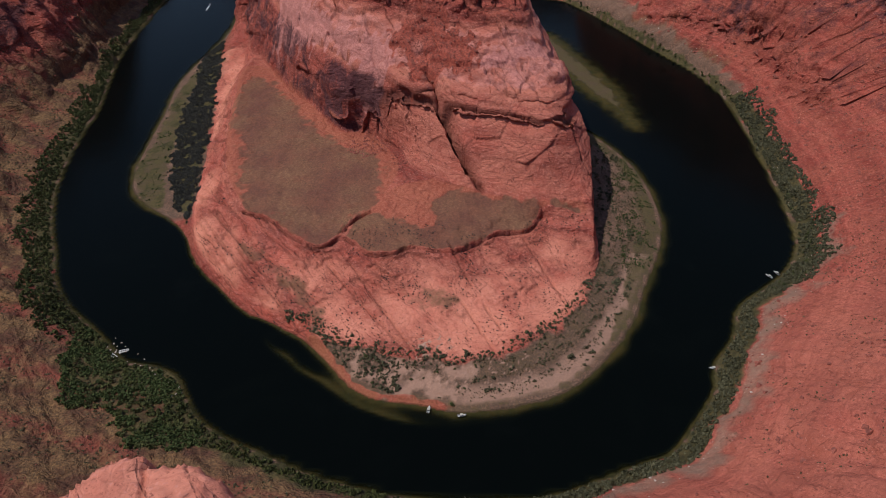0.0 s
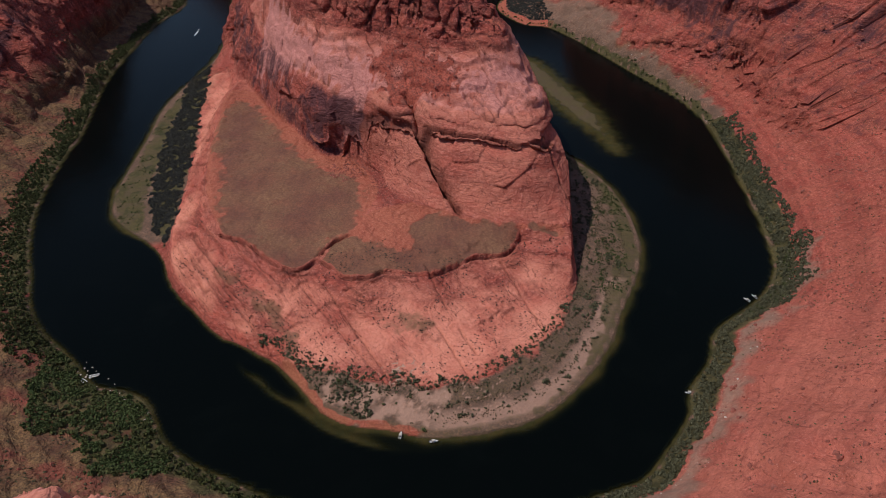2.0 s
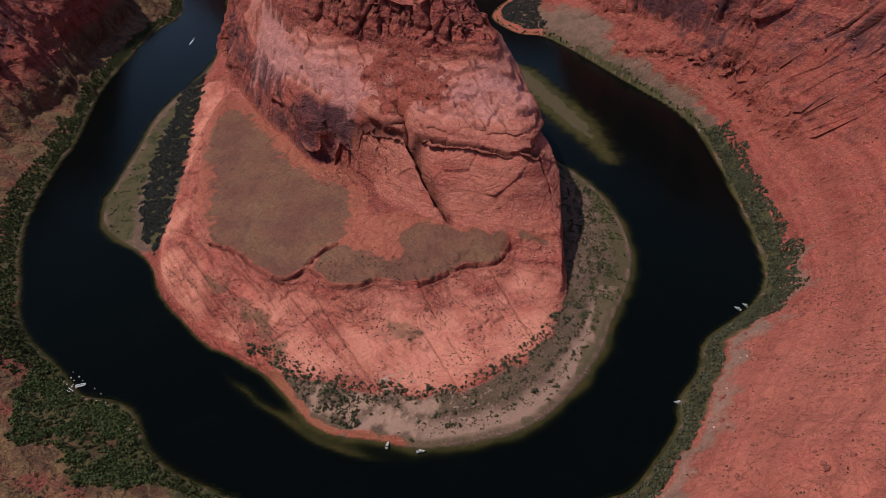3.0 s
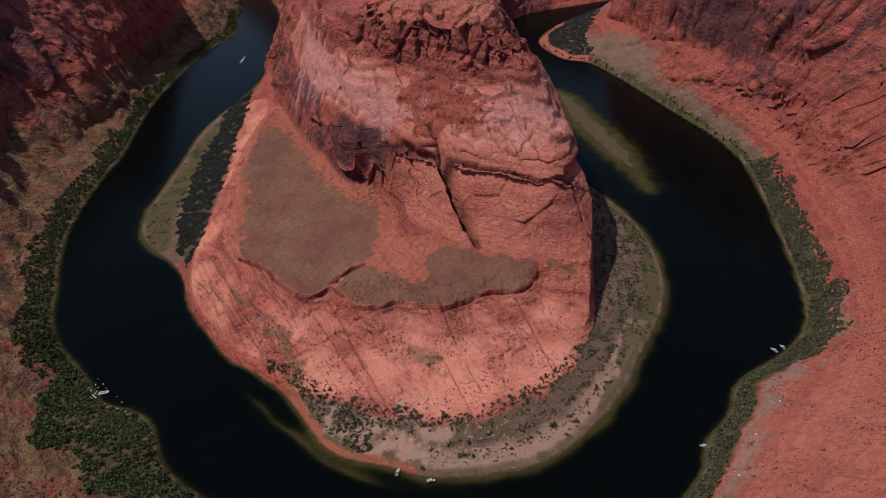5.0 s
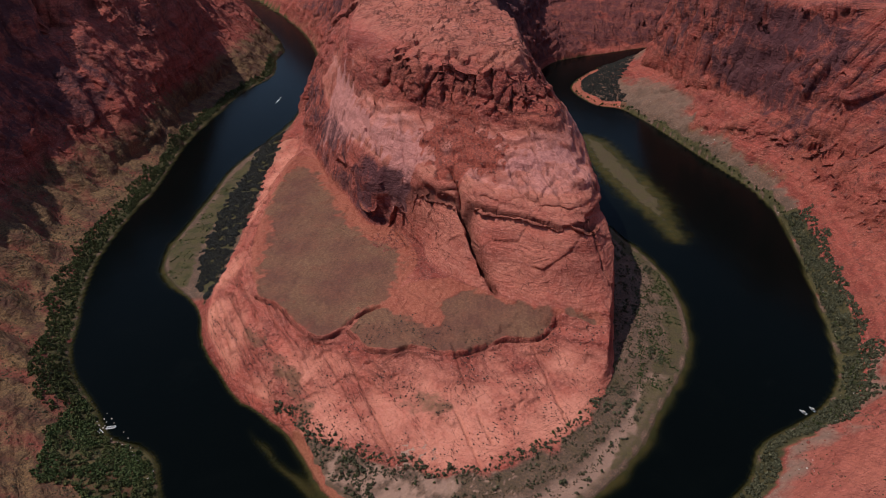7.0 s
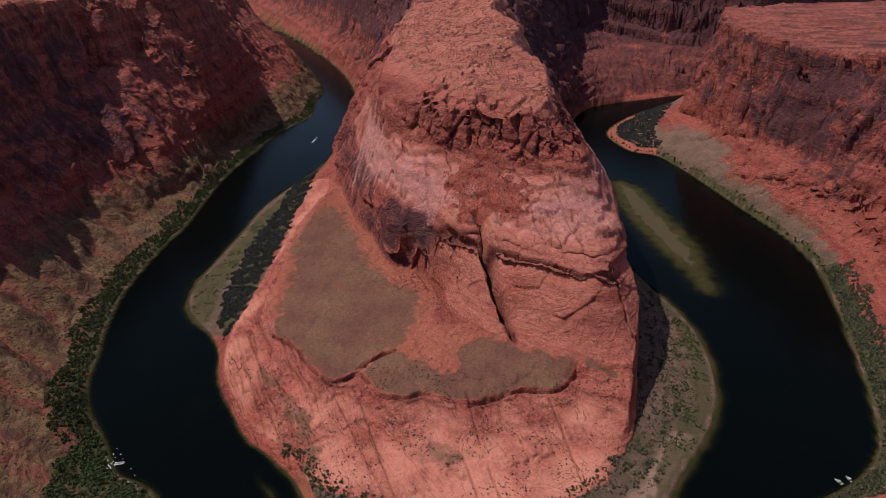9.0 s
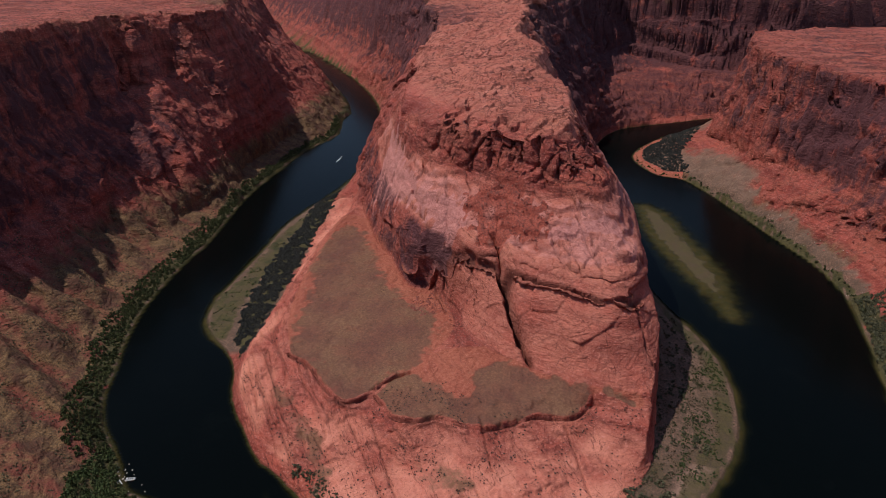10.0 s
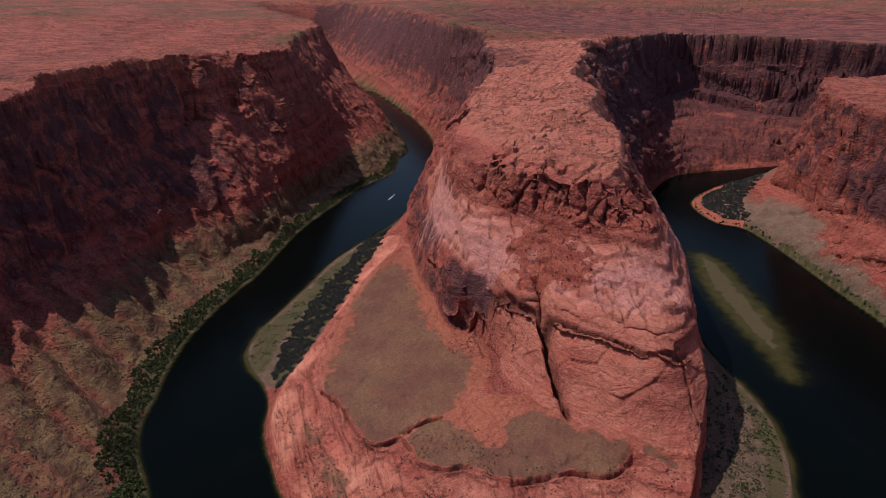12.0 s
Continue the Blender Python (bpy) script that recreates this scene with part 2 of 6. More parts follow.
    ledge_relief = m.math("MULTIPLY_ADD", m.ramp(block, 0.0, 0.16), 1.0, m.math("MULTIPLY", m.ramp(block_b, 0.0, 0.18), 0.45))
    relief = m.math("MULTIPLY_ADD", m.math("MULTIPLY", ledge_relief, rough_rock), bare, relief)
    relief = m.math("MULTIPLY_ADD", joints, -0.5, relief)
    return m.finish(rock, m.ramp(fine, 0.2, 0.8, 0.8, 0.95), m.bump(relief, 0.6, 2.0), 0.2)


def make_water_material():
    m = Nodes("dark_river_water")
    deep = m.layer("depth")[0]
    ripple = m.math("MULTIPLY_ADD", m.noise(0.05, 3), 0.6, m.math("MULTIPLY", m.noise(0.6, 4, 0.6), 0.4))
    body = m.mix(deep, (0.012, 0.013, 0.005), (0.0016, 0.0026, 0.0024))
    body = m.mix(m.ramp(m.noise(0.02, 4, 0.6, warp=0.6), 0.5, 0.75, 0, 0.5), body, (0.0028, 0.0040, 0.0036))
    m.finish(body, 0.14, m.bump(ripple, 0.3, 0.6), 0.11)
    m.bsdf.inputs["IOR"].default_value = 1.24
    m.put(m.bsdf.inputs["Alpha"], m.ramp(deep, 0.0, 0.85, 0.25, 1.0))
    return m.mat


def make_plain(name, color, rough=0.6, metal=0.0, wear=0.15, scale=1.5):
    m = Nodes(name)
    n = m.noise(scale, 4, 0.6)
    dark = tuple(c * (1 - wear * 2) for c in color)
    mat = m.finish(m.mix(m.ramp(n, 0.35, 0.7), dark, color), rough, m.bump(n, 0.2, 0.02), 0.4)
    m.bsdf.inputs["Metallic"].default_value = metal
    return mat


def make_leaf(name, low, high):
    m = Nodes(name)
    g = m.n.new("ShaderNodeNewGeometry")
    k = m.math("MULTIPLY_ADD", g.outputs["Random Per Island"], 0.6, m.math("MULTIPLY", m.noise(0.07, 3), 0.55))
    return m.finish(m.mix(m.ramp(k, 0.15, 0.9), low, high), 0.75, None, 0.2)


TERRAIN = make_terrain_material()
WATER = make_water_material()
LEAF_GREEN = make_leaf("tamarisk_leaf", (0.026, 0.034, 0.012), (0.094, 0.104, 0.036))
LEAF_GREY = make_leaf("grey_scrub_leaf", (0.042, 0.044, 0.024), (0.130, 0.124, 0.070))
LEAF_REED = make_leaf("reed_leaf", (0.030, 0.046, 0.014), (0.078, 0.104, 0.034))
LEAF_CHAR = make_leaf("charcoal_scrub_leaf", (0.026, 0.028, 0.026), (0.066, 0.066, 0.056))
LEAF_DRY = make_leaf("dry_scrub_leaf", (0.050, 0.040, 0.024), (0.125, 0.098, 0.052))
BARK = make_plain("grey_bark", (0.12, 0.085, 0.06), 0.9)
BOULDER = make_plain("boulder_stone", (0.34, 0.105, 0.075), 0.9, 0, 0.25, 0.6)
PALE_STONE = make_plain("pale_stone", (0.55, 0.46, 0.40), 0.9, 0, 0.15, 0.8)
WHITE_HULL = make_plain("white_hull", (0.72, 0.72, 0.70), 0.45)
GREY_TUBE = make_plain("grey_rubber_tube", (0.42, 0.43, 0.44), 0.6)
DARK_GEAR = make_plain("dark_gear", (0.05, 0.05, 0.055), 0.7)
BLUE_TARP = make_plain("canopy_cloth", (0.55, 0.52, 0.46), 0.8)
FOAM = make_plain("boat_wake_foam", (0.62, 0.66, 0.66), 0.7)


# ---- noise, all in numpy ----
RNG = np.random.RandomState(7)
PERM = np.concatenate([RNG.permutation(512)] * 3)
ANG = RNG.rand(512) * 2 * np.pi
GX, GY = np.cos(ANG), np.sin(ANG)
VAL = RNG.rand(512)


def perlin(x, y):
    xi, yi = np.floor(x).astype(np.int64), np.floor(y).astype(np.int64)
    fx, fy = x - xi, y - yi
    u, v = fx * fx * fx * (fx * (fx * 6 - 15) + 10), fy * fy * fy * (fy * (fy * 6 - 15) + 10)

    def corner(i, j):
        h = PERM[PERM[(xi + i) & 511] + ((yi + j) & 511)]
        return GX[h] * (fx - i) + GY[h] * (fy - j)

    a = corner(0, 0) + u * (corner(1, 0) - corner(0, 0))
    b = corner(0, 1) + u * (corner(1, 1) - corner(0, 1))
    return (a + v * (b - a)) * 1.5


def fbm(x, y, size, octaves=4, gain=0.5):
    total, amp, s = 0.0, 1.0, 1.0 / size
    for k in range(octaves):
        total = total + amp * perlin(x * s + 17.3 * k, y * s - 9.1 * k)
        amp, s = amp * gain, s * 2.03
    return total


def blocks(x, y, size):
    """Cell noise: a height of its own for each cell, and the distance to the cell's edge."""
    px, py = x / size, y / size
    xi, yi = np.floor(px).astype(np.int64), np.floor(py).astype(np.int64)
    d1, d2 = np.full(x.shape, 9.0), np.full(x.shape, 9.0)
    val = np.zeros(x.shape)
    for i in (-1, 0, 1):
        for j in (-1, 0, 1):
            h = PERM[PERM[(xi + i) & 511] + ((yi + j) & 511)]
            d = np.hypot(xi + i + VAL[h] - px, yi + j + VAL[(h * 7 + 3) & 511] - py)
            near = d < d1
            d2 = np.where(near, d1, np.minimum(d2, d))
            val = np.where(near, VAL[(h * 3 + 11) & 511], val)
            d1 = np.where(near, d, d1)
    return val, d2 - d1


def facets(x, y, size, step, tilt):
    """Broken plates: each cell of the plane lies at a height of its own and leans its own way. Also gives the distance to the joint."""
    px, py = x / size, y / size
    xi, yi = np.floor(px).astype(np.int64), np.floor(py).astype(np.int64)
    d1, d2 = np.full(x.shape, 9.0), np.full(x.shape, 9.0)
    out = np.zeros(x.shape)
    for i in (-1, 0, 1):
        for j in (-1, 0, 1):
            h = PERM[PERM[(xi + i) & 511] + ((yi + j) & 511)]
            u, v = px - (xi + i + VAL[h]), py - (yi + j + VAL[(h * 7 + 3) & 511])
            d = np.hypot(u, v)
            near = d < d1
            d2 = np.where(near, d1, np.minimum(d2, d))
            out = np.where(near, step * (VAL[(h * 3 + 11) & 511] - 0.5) + tilt * size * (GX[h] * u + GY[h] * v), out)
            d1 = np.where(near, d, d1)
    return out, (d2 - d1) * size


def smooth(v, a, b):
    k = np.clip((v - a) / (b - a), 0, 1)
    return k * k * (3 - 2 * k)


def spline(points, step):
    """A smooth line (Catmull-Rom) through plan points, sampled about every step metres."""
    p = np.array(points, float)
    q = np.vstack([2 * p[0] - p[1], p, 2 * p[-1] - p[-2]])
    out = []
    for a, b, c, d in zip(q[:-3], q[1:-2], q[2:-1], q[3:]):
        n = max(1, int(np.linalg.norm(c[:2] - b[:2]) / step))
        t = np.arange(n)[:, None] / n
        out.append(0.5 * (2 * b + (c - a) * t + (2 * a - 5 * b + 4 * c - d) * t ** 2 + (3 * b - a - 3 * c + d) * t ** 3))
    return np.vstack(out + [p[-1:]])


def line_distance(x, y, line):
    """Distance of many places from a line, worked out cell by cell of a rough raster for speed."""
    best = np.full(x.shape, 1e9)
    for (ax, ay), (bx, by) in zip(line[:-1, :2], line[1:, :2]):
        dx, dy = bx - ax, by - ay
        t = np.clip(((x - ax) * dx + (y - ay) * dy) / (dx * dx + dy * dy + 1e-9), 0, 1)
        best = np.minimum(best, (x - ax - t * dx) ** 2 + (y - ay - t * dy) ** 2)
    return np.sqrt(best)


def inside(x, y, poly):
    odd = np.zeros(x.shape, bool)
    for (ax, ay), (bx, by) in zip(poly, np.roll(poly, -1, 0)):
        if ay != by:
            odd ^= ((ay > y) != (by > y)) & (x < (bx - ax) * (y - ay) / (by - ay) + ax)
    return odd


# ---- the plan: banks, ridges, ledges and rims, in metres ----
INNER_WEST = [(-1650, 2950), (-1173, 2373), (-991, 2198), (-738, 1900), (-560, 1650), (-480, 1510), (-430, 1400), (-385, 1250), (-355, 1110),
              (-345, 985), (-360, 835), (-349, 735), (-343, 669), (-336, 608), (-322, 568), (-297, 541), (-271, 523), (-247, 496),
              (-224, 456), (-196, 426), (-169, 399), (-137, 381), (-112, 366), (-85, 338), (-66, 317), (-45, 308), (-21, 307)]
INNER_EAST = [(3, 300), (27, 302), (55, 309), (85, 321), (108, 341), (129, 367), (149, 399), (167, 442), (189, 489), (200, 534), (201, 583),
              (191, 639), (172, 681), (152, 715), (128, 765), (105, 830), (85, 910), (62, 1000), (40, 1100), (26, 1220), (28, 1340),
              (65, 1459), (171, 1546), (244, 1600), (340, 1660), (500, 1720), (820, 1770)]
OUTER_WEST = [(-1750, 2950), (-1240, 2400), (-899, 1938), (-646, 1640), (-532, 1455), (-517, 1377), (-480, 1260), (-492, 1157), (-488, 1065),
              (-480, 960), (-471, 890), (-453, 814), (-434, 735), (-428, 679), (-417, 620), (-402, 562), (-378, 505), (-355, 463), (-337, 426),
              (-311, 395), (-283, 373), (-262, 355), (-244, 338), (-219, 334), (-200, 326), (-191, 313), (-174, 289), (-147, 271),
              (-122, 261), (-90, 247), (-60, 238), (-31, 232)]
OUTER_EAST = [(5, 229), (39, 231), (75, 237), (98, 247), (125, 259), (149, 268), (170, 292), (195, 325), (199, 346), (223, 376), (239, 412),
              (279, 445), (302, 469), (320, 502), (329, 548), (335, 599), (340, 668), (345, 742), (346, 785), (341, 830), (327, 884),
              (298, 945), (268, 1010), (236, 1080), (210, 1130), (180, 1175), (137, 1190), (99, 1277), (130, 1380), (181, 1452),
              (222, 1480), (330, 1540), (500, 1600), (820, 1650)]
INNER = spline(INNER_WEST + INNER_EAST, 6)
OUTER = spline(OUTER_WEST + OUTER_EAST, 6)
RIVER = np.vstack([INNER, OUTER[::-1]])
ISLAND = spline([(116, 1032), (143, 1009), (171, 931), (195, 864), (208, 818), (209, 778), (215, 727), (202, 769), (181, 807),
                 (157, 866), (133, 935), (116, 1032)], 6)

FOOT_FRONT = [(-130, 379, 3), (-110, 364, 6), (-83, 358, 7), (-40, 353, 7), (-23, 351, 7), (3, 345, 7), (28, 351, 7), (45, 359, 7), (68, 374, 7), (93, 397, 7),
              (109, 420, 7), (122, 443, 6), (132, 470, 5), (135, 540, 5), (136, 600, 5), (134, 651, 5), (130, 690, 6), (126, 740, 8)]
FOOT_WEST = [(-243, 505, 4), (-252, 530, 5), (-257, 564, 5), (-266, 624, 6), (-275, 679, 6), (-285, 760, 8), (-284, 853, 14), (-290, 930, 25), (-312, 1010, 40)]
SLAB_WEST = [(-238, 520, 14), (-222, 476, 13), (-196, 444, 13), (-165, 415, 12), (-135, 393, 10)]
APRON_MID = [(-150, 415, 13), (-92, 395, 9), (-40, 395, 13), (0, 390, 13), (40, 400, 13), (80, 420, 11), (112, 446, 10)]
APRON_EAST = [(119, 450, 11), (124, 465, 17), (126, 490, 26), (127, 507, 32), (129, 540, 48), (130, 574, 64), (120, 604, 86), (113, 625, 96),
              (108, 680, 100), (100, 740, 105), (84, 820, 100), (60, 920, 95), (30, 1040, 85), (5, 1180, 75), (0, 1340, 65), (15, 1470, 70)]
SHELF_WEST = [(-188, 498, 30), (-212, 550, 31), (-232, 620, 33), (-245, 699, 36), (-258, 780, 36), (-258, 840, 32)]
LIP_WEST = [(-188, 498, 30), (-157, 481, 31), (-126, 452, 31), (-109, 447, 31), (-99, 461, 30), (-87, 488, 30), (-74, 499, 30)]
LIP_EAST = [(-90, 462, 29), (-70, 444, 28), (-50, 442, 28), (-34, 452, 28), (0, 449, 27), (21, 462, 26), (41, 478, 25), (67, 485, 24), (83, 505, 26)]
UNDER_LIP = [(-120, 445, 24), (-92, 440, 22), (-70, 434, 22), (-50, 432, 22), (-34, 442, 22), (0, 440, 22), (21, 452, 21), (41, 468, 20), (67, 476, 19)]
WALL_FOOT = [(-258, 850, 30), (-205, 752, 34), (-164, 698, 36), (-121, 636, 36), (-95, 631, 36), (-59, 603, 36), (-40, 563, 36), (-14, 540, 36),
             (13, 527, 36), (40, 515, 35), (80, 504, 34), (127, 507, 32)]
LEDGE_LOW = [(-236, 850, 84), (-192, 758, 86), (-158, 706, 86), (-118, 643, 78), (-90, 637, 84), (-52, 608, 89), (-17, 592, 94), (22, 571, 95),
             (53, 565, 96), (78, 555, 96), (104, 560, 92), (120, 590, 80)]
LEDGE_TOP = [(-270, 940, 95), (-230, 842, 92), (-185, 755, 94), (-150, 702, 98), (-110, 656, 101), (-80, 646, 104), (-46, 614, 104), (-18, 602, 105),
             (30, 585, 109), (60, 591, 114), (96, 597, 118), (103, 640, 114)]
BROW = [(-290, 1040, 130), (-218, 850, 128), (-180, 780, 132), (-138, 715, 130), (-98, 672, 128), (-50, 652, 129), (-10, 640, 128), (40, 628, 130), (80, 645, 132), (88, 690, 132)]
SCREE_TOP = [(-178, 790, 150), (-150, 752, 151), (-118, 721, 152), (-86, 698, 152), (-60, 689, 152), (-40, 685, 155), (-17, 679, 158), (10, 670, 155), (40, 656, 151), (70, 668, 150), (74, 730, 148)]
CAP_EDGE = [(-170, 800, 178), (-141, 760, 181), (-113, 731, 184), (-84, 708, 186), (-56, 699, 186), (-38, 697, 184), (-16, 691, 184), (10, 690, 192), (27, 708, 203)]
CAP_EAST = [(27, 708, 203), (44, 700, 180), (60, 690, 166), (66, 678, 160)]
NECK_WEST = [(-180, 800, 182), (-193, 882, 198), (-205, 960, 207), (-216, 1021, 212), (-234, 1133, 226), (-256, 1195, 240), (-300, 1330, 250),
             (-330, 1440, 252), (-389, 1585, 250), (-560, 1850, 250), (-860, 2300, 250), (-1100, 2600, 250), (-1560, 3050, 250)]
NECK_EAST = [(27, 714, 204), (15, 801, 207), (6, 840, 211), (-37, 891, 223), (-41, 936, 228), (-47, 982, 233), (-84, 1036, 245), (-95, 1150, 252),
             (-119, 1321, 262), (-85, 1480, 258), (-60, 1640, 250), (0, 1780, 246), (60, 1850, 244), (197, 1815, 243), (353, 1740, 243),
             (440, 1720, 243), (620, 1770, 245), (900, 1850, 250)]
TOP_MID = [(-58, 756, 203), (-80, 850, 212), (-110, 940, 222), (-140, 1040, 232), (-170, 1150, 243)]
ARCH_FOOT = [(-325, 1110, 60), (-345, 1250, 70), (-385, 1400, 70), (-450, 1560, 70), (-650, 1880, 70), (-900, 2190, 70), (-1100, 2400, 70), (-1590, 2990, 70)]
FAR_TALUS = [(15, 1480, 70), (41, 1650, 75), (162, 1720, 82), (256, 1715, 82), (400, 1690, 80), (600, 1740, 80), (880, 1810, 80)]
FAR_RIM = [(0, 1780, 246), (60, 1850, 244), (197, 1815, 243), (353, 1740, 243), (440, 1720, 243), (620, 1770, 245)]
FAR_BENCH = [(-30, 1640, 120), (20, 1745, 120), (70, 1810, 125), (190, 1785, 112), (300, 1745, 110), (400, 1708, 112), (620, 1750, 110)]

WEST_FLAT = [(-535, 1200, 12), (-530, 1050, 14), (-505, 930, 15), (-490, 884, 16), (-500, 800, 10), (-490, 744, 9), (-490, 686, 9), (-465, 600, 8), (-434, 559, 7),
             (-403, 484, 6), (-360, 420, 8), (-319, 384, 10), (-285, 320, 10), (-261, 277, 12), (-220, 245, 14), (-165, 225, 18)]
WEST_TALUS = [(-1400, 2450, 80), (-960, 1930, 80), (-720, 1650, 75), (-610, 1480, 60), (-600, 1300, 70), (-572, 1150, 80), (-545, 1050, 85), (-538, 980, 85), (-544, 937, 88), (-528, 850, 75),
              (-560, 760, 64), (-560, 712, 82), (-585, 654, 80), (-572, 600, 78), (-548, 520, 70), (-526, 450, 66), (-490, 380, 56), (-440, 310, 52),
              (-380, 240, 50), (-310, 185, 48), (-220, 155, 50), (-120, 140, 60)]
WEST_CLIFF = [(-1480, 2440, 150), (-1010, 1950, 150), (-790, 1620, 150), (-722, 1450, 155), (-665, 1310, 160), (-612, 1185, 162), (-582, 1082, 165), (-606, 1005, 168), (-634, 988, 167),
              (-626, 962, 165), (-612, 935, 162), (-622, 915, 160), (-648, 903, 160), (-634, 892, 160), (-630, 870, 160), (-626, 772, 150), (-624, 705, 150), (-610, 650, 146), (-590, 596, 140), (-582, 548, 140), (-584, 480, 140), (-556, 400, 140),
              (-510, 310, 150), (-425, 210, 150), (-320, 130, 150), (-210, 95, 150), (-120, 85, 160)]
WEST_RAMP = [(-612, 917, 156), (-580, 884, 122), (-545, 866, 92), (-515, 858, 56)]
WEST_GULLY = [(-600, 800, 112), (-581, 762, 82), (-556, 715, 50), (-530, 673, 20)]
RIM_WEST = [(-1900, 2950, 254), (-1640, 2500, 254), (-1150, 2000, 254), (-860, 1640, 252), (-800, 1480, 250), (-745, 1360, 248), (-690, 1250, 246), (-640, 1160, 246),
            (-616, 1112, 247), (-630, 1049, 247), (-668, 1028, 250), (-684, 990, 253), (-662, 962, 254), (-664, 945, 255), (-690, 936, 256), (-690, 926, 256), (-671, 915, 257), (-668, 893, 258), (-666, 780, 262), (-661, 700, 262), (-650, 650, 260),
            (-622, 606, 250), (-602, 554, 248), (-606, 480, 250), (-592, 400, 255), (-545, 290, 256), (-450, 175, 256), (-330, 95, 256), (-220, 50, 255), (-140, 35, 250)]
RIM_NEAR = [(-100, 36, 240), (-60, 36, 236), (-20, 20, 245), (30, 0, 252), (120, 15, 252), (250, 45, 254), (380, 120, 255),
            (490, 225, 255), (560, 350, 255), (600, 480, 255), (620, 620, 252), (600, 740, 245), (560, 850, 230), (500, 905, 214), (440, 945, 206),
            (390, 1010, 202), (342, 1090, 201), (300, 1185, 200), (272, 1276, 203), (282, 1380, 205), (330, 1460, 206), (500, 1530, 210), (860, 1580, 215)]
NEAR_WALL = [(-100, 78, 150), (-60, 76, 150), (0, 50, 150), (80, 50, 150), (200, 75, 150), (330, 150, 150), (430, 250, 150), (500, 370, 150), (540, 500, 150),
             (560, 630, 150), (545, 730, 145), (510, 820, 130), (470, 875, 125), (425, 915, 130)]
NEAR_SLOPE = [(-60, 150, 66), (0, 150, 68), (90, 160, 62), (150, 185, 56), (186, 223, 48), (219, 271, 48), (280, 335, 47), (320, 380, 44), (341, 427, 41),
              (370, 520, 35), (377, 590, 31), (385, 650, 30), (396, 724, 35), (400, 800, 45), (385, 870, 36)]
EAST_RIDGE = [(300, 255, 92), (380, 345, 88), (425, 450, 80), (445, 560, 68), (450, 650, 58), (438, 733, 69), (425, 781, 68), (430, 840, 80), (405, 890, 60)]
MESA_FOOT = [(380, 915, 46), (370, 950, 58), (352, 1005, 74), (318, 1075, 62), (278, 1165, 52), (244, 1270, 44), (238, 1370, 40), (260, 1450, 45), (345, 1515, 50), (510, 1575, 50), (850, 1620, 50)]
MESA_WALL = [(400, 930, 110), (382, 985, 128), (345, 1060, 122), (312, 1120, 128), (280, 1200, 118), (256, 1285, 112), (256, 1375, 110), (285, 1440, 110)]


def ledge(line, out, drop):
    """The foot of a small cliff under a line: out metres to the right of the line's way and drop metres lower."""
    p = np.array(line, float)
    d = np.gradient(p[:, :2], axis=0)
    d /= np.linalg.norm(d, axis=1)[:, None]
    return [(x + out * dy, y - out * dx, z - drop) for (x, y, z), (dx, dy) in zip(p, d)]


PLAN_LINES = [ledge(FAR_RIM, 7, 54), ledge(FAR_RIM, 21, 72), ledge(FAR_BENCH[2:], 20, 8), ledge(FAR_BENCH[2:], 26, 26),
              ledge(LIP_WEST, 1.5, 3.2), ledge(LIP_EAST, 1.5, 3.2), CAP_EAST, FOOT_FRONT, FOOT_WEST, SLAB_WEST, APRON_MID, APRON_EAST, SHELF_WEST, LIP_WEST, LIP_EAST, UNDER_LIP, WALL_FOOT, LEDGE_LOW, LEDGE_TOP,
              BROW, SCREE_TOP, CAP_EDGE, NECK_WEST, NECK_EAST, TOP_MID, ARCH_FOOT, FAR_TALUS, FAR_BENCH, WEST_FLAT, WEST_TALUS, WEST_CLIFF,
              RIM_WEST, RIM_NEAR, NEAR_WALL, NEAR_SLOPE, EAST_RIDGE, MESA_FOOT, MESA_WALL, WEST_RAMP, WEST_GULLY]

# ---- the ground's large form: heights between the plan's lines ----
X0, X1, Y0, Y1, CELL = -2000.0, 1040.0, -352.0, 3104.0, 4.0


def relax(box, cell, start):
    """Heights that run evenly between the plan's lines, on a raster of that cell."""
    ax, bx, ay, by = box
    nx, ny = int((bx - ax) / cell) + 1, int((by - ay) / cell) + 1
    total, count = np.zeros((ny, nx)), np.zeros((ny, nx))
    for line in PLAN_LINES:
        s = spline(line, cell * 0.4)
        i, j = np.rint((s[:, 0] - ax) / cell).astype(int), np.rint((s[:, 1] - ay) / cell).astype(int)
        ok = (i >= 0) & (i < nx) & (j >= 0) & (j < ny)
        np.add.at(total, (j[ok], i[ok]), s[ok, 2])
        np.add.at(count, (j[ok], i[ok]), 1)
    gx, gy = np.meshgrid(ax + cell * np.arange(nx), ay + cell * np.arange(ny))
    wet = inside(gx, gy, RIVER)
    first = start(gx, gy) if start else np.full(gx.shape, 120.0)
    fixed = (count > 0) | wet
    fixed[0], fixed[-1], fixed[:, 0], fixed[:, -1] = True, True, True, True
    aim = np.where(count > 0, total / np.maximum(count, 1), 252.0 if box[0] == X0 else first)
    aim = np.where(wet, 0.0, aim)
    z = np.where(fixed, aim, first)
    for _ in range(220 if start is None else 70):
        p = np.pad(z, 1, mode="edge")
        z = np.where(fixed, aim, 0.25 * (p[:-2, 1:-1] + p[2:, 1:-1] + p[1:-1, :-2] + p[1:-1, 2:]))
    return z


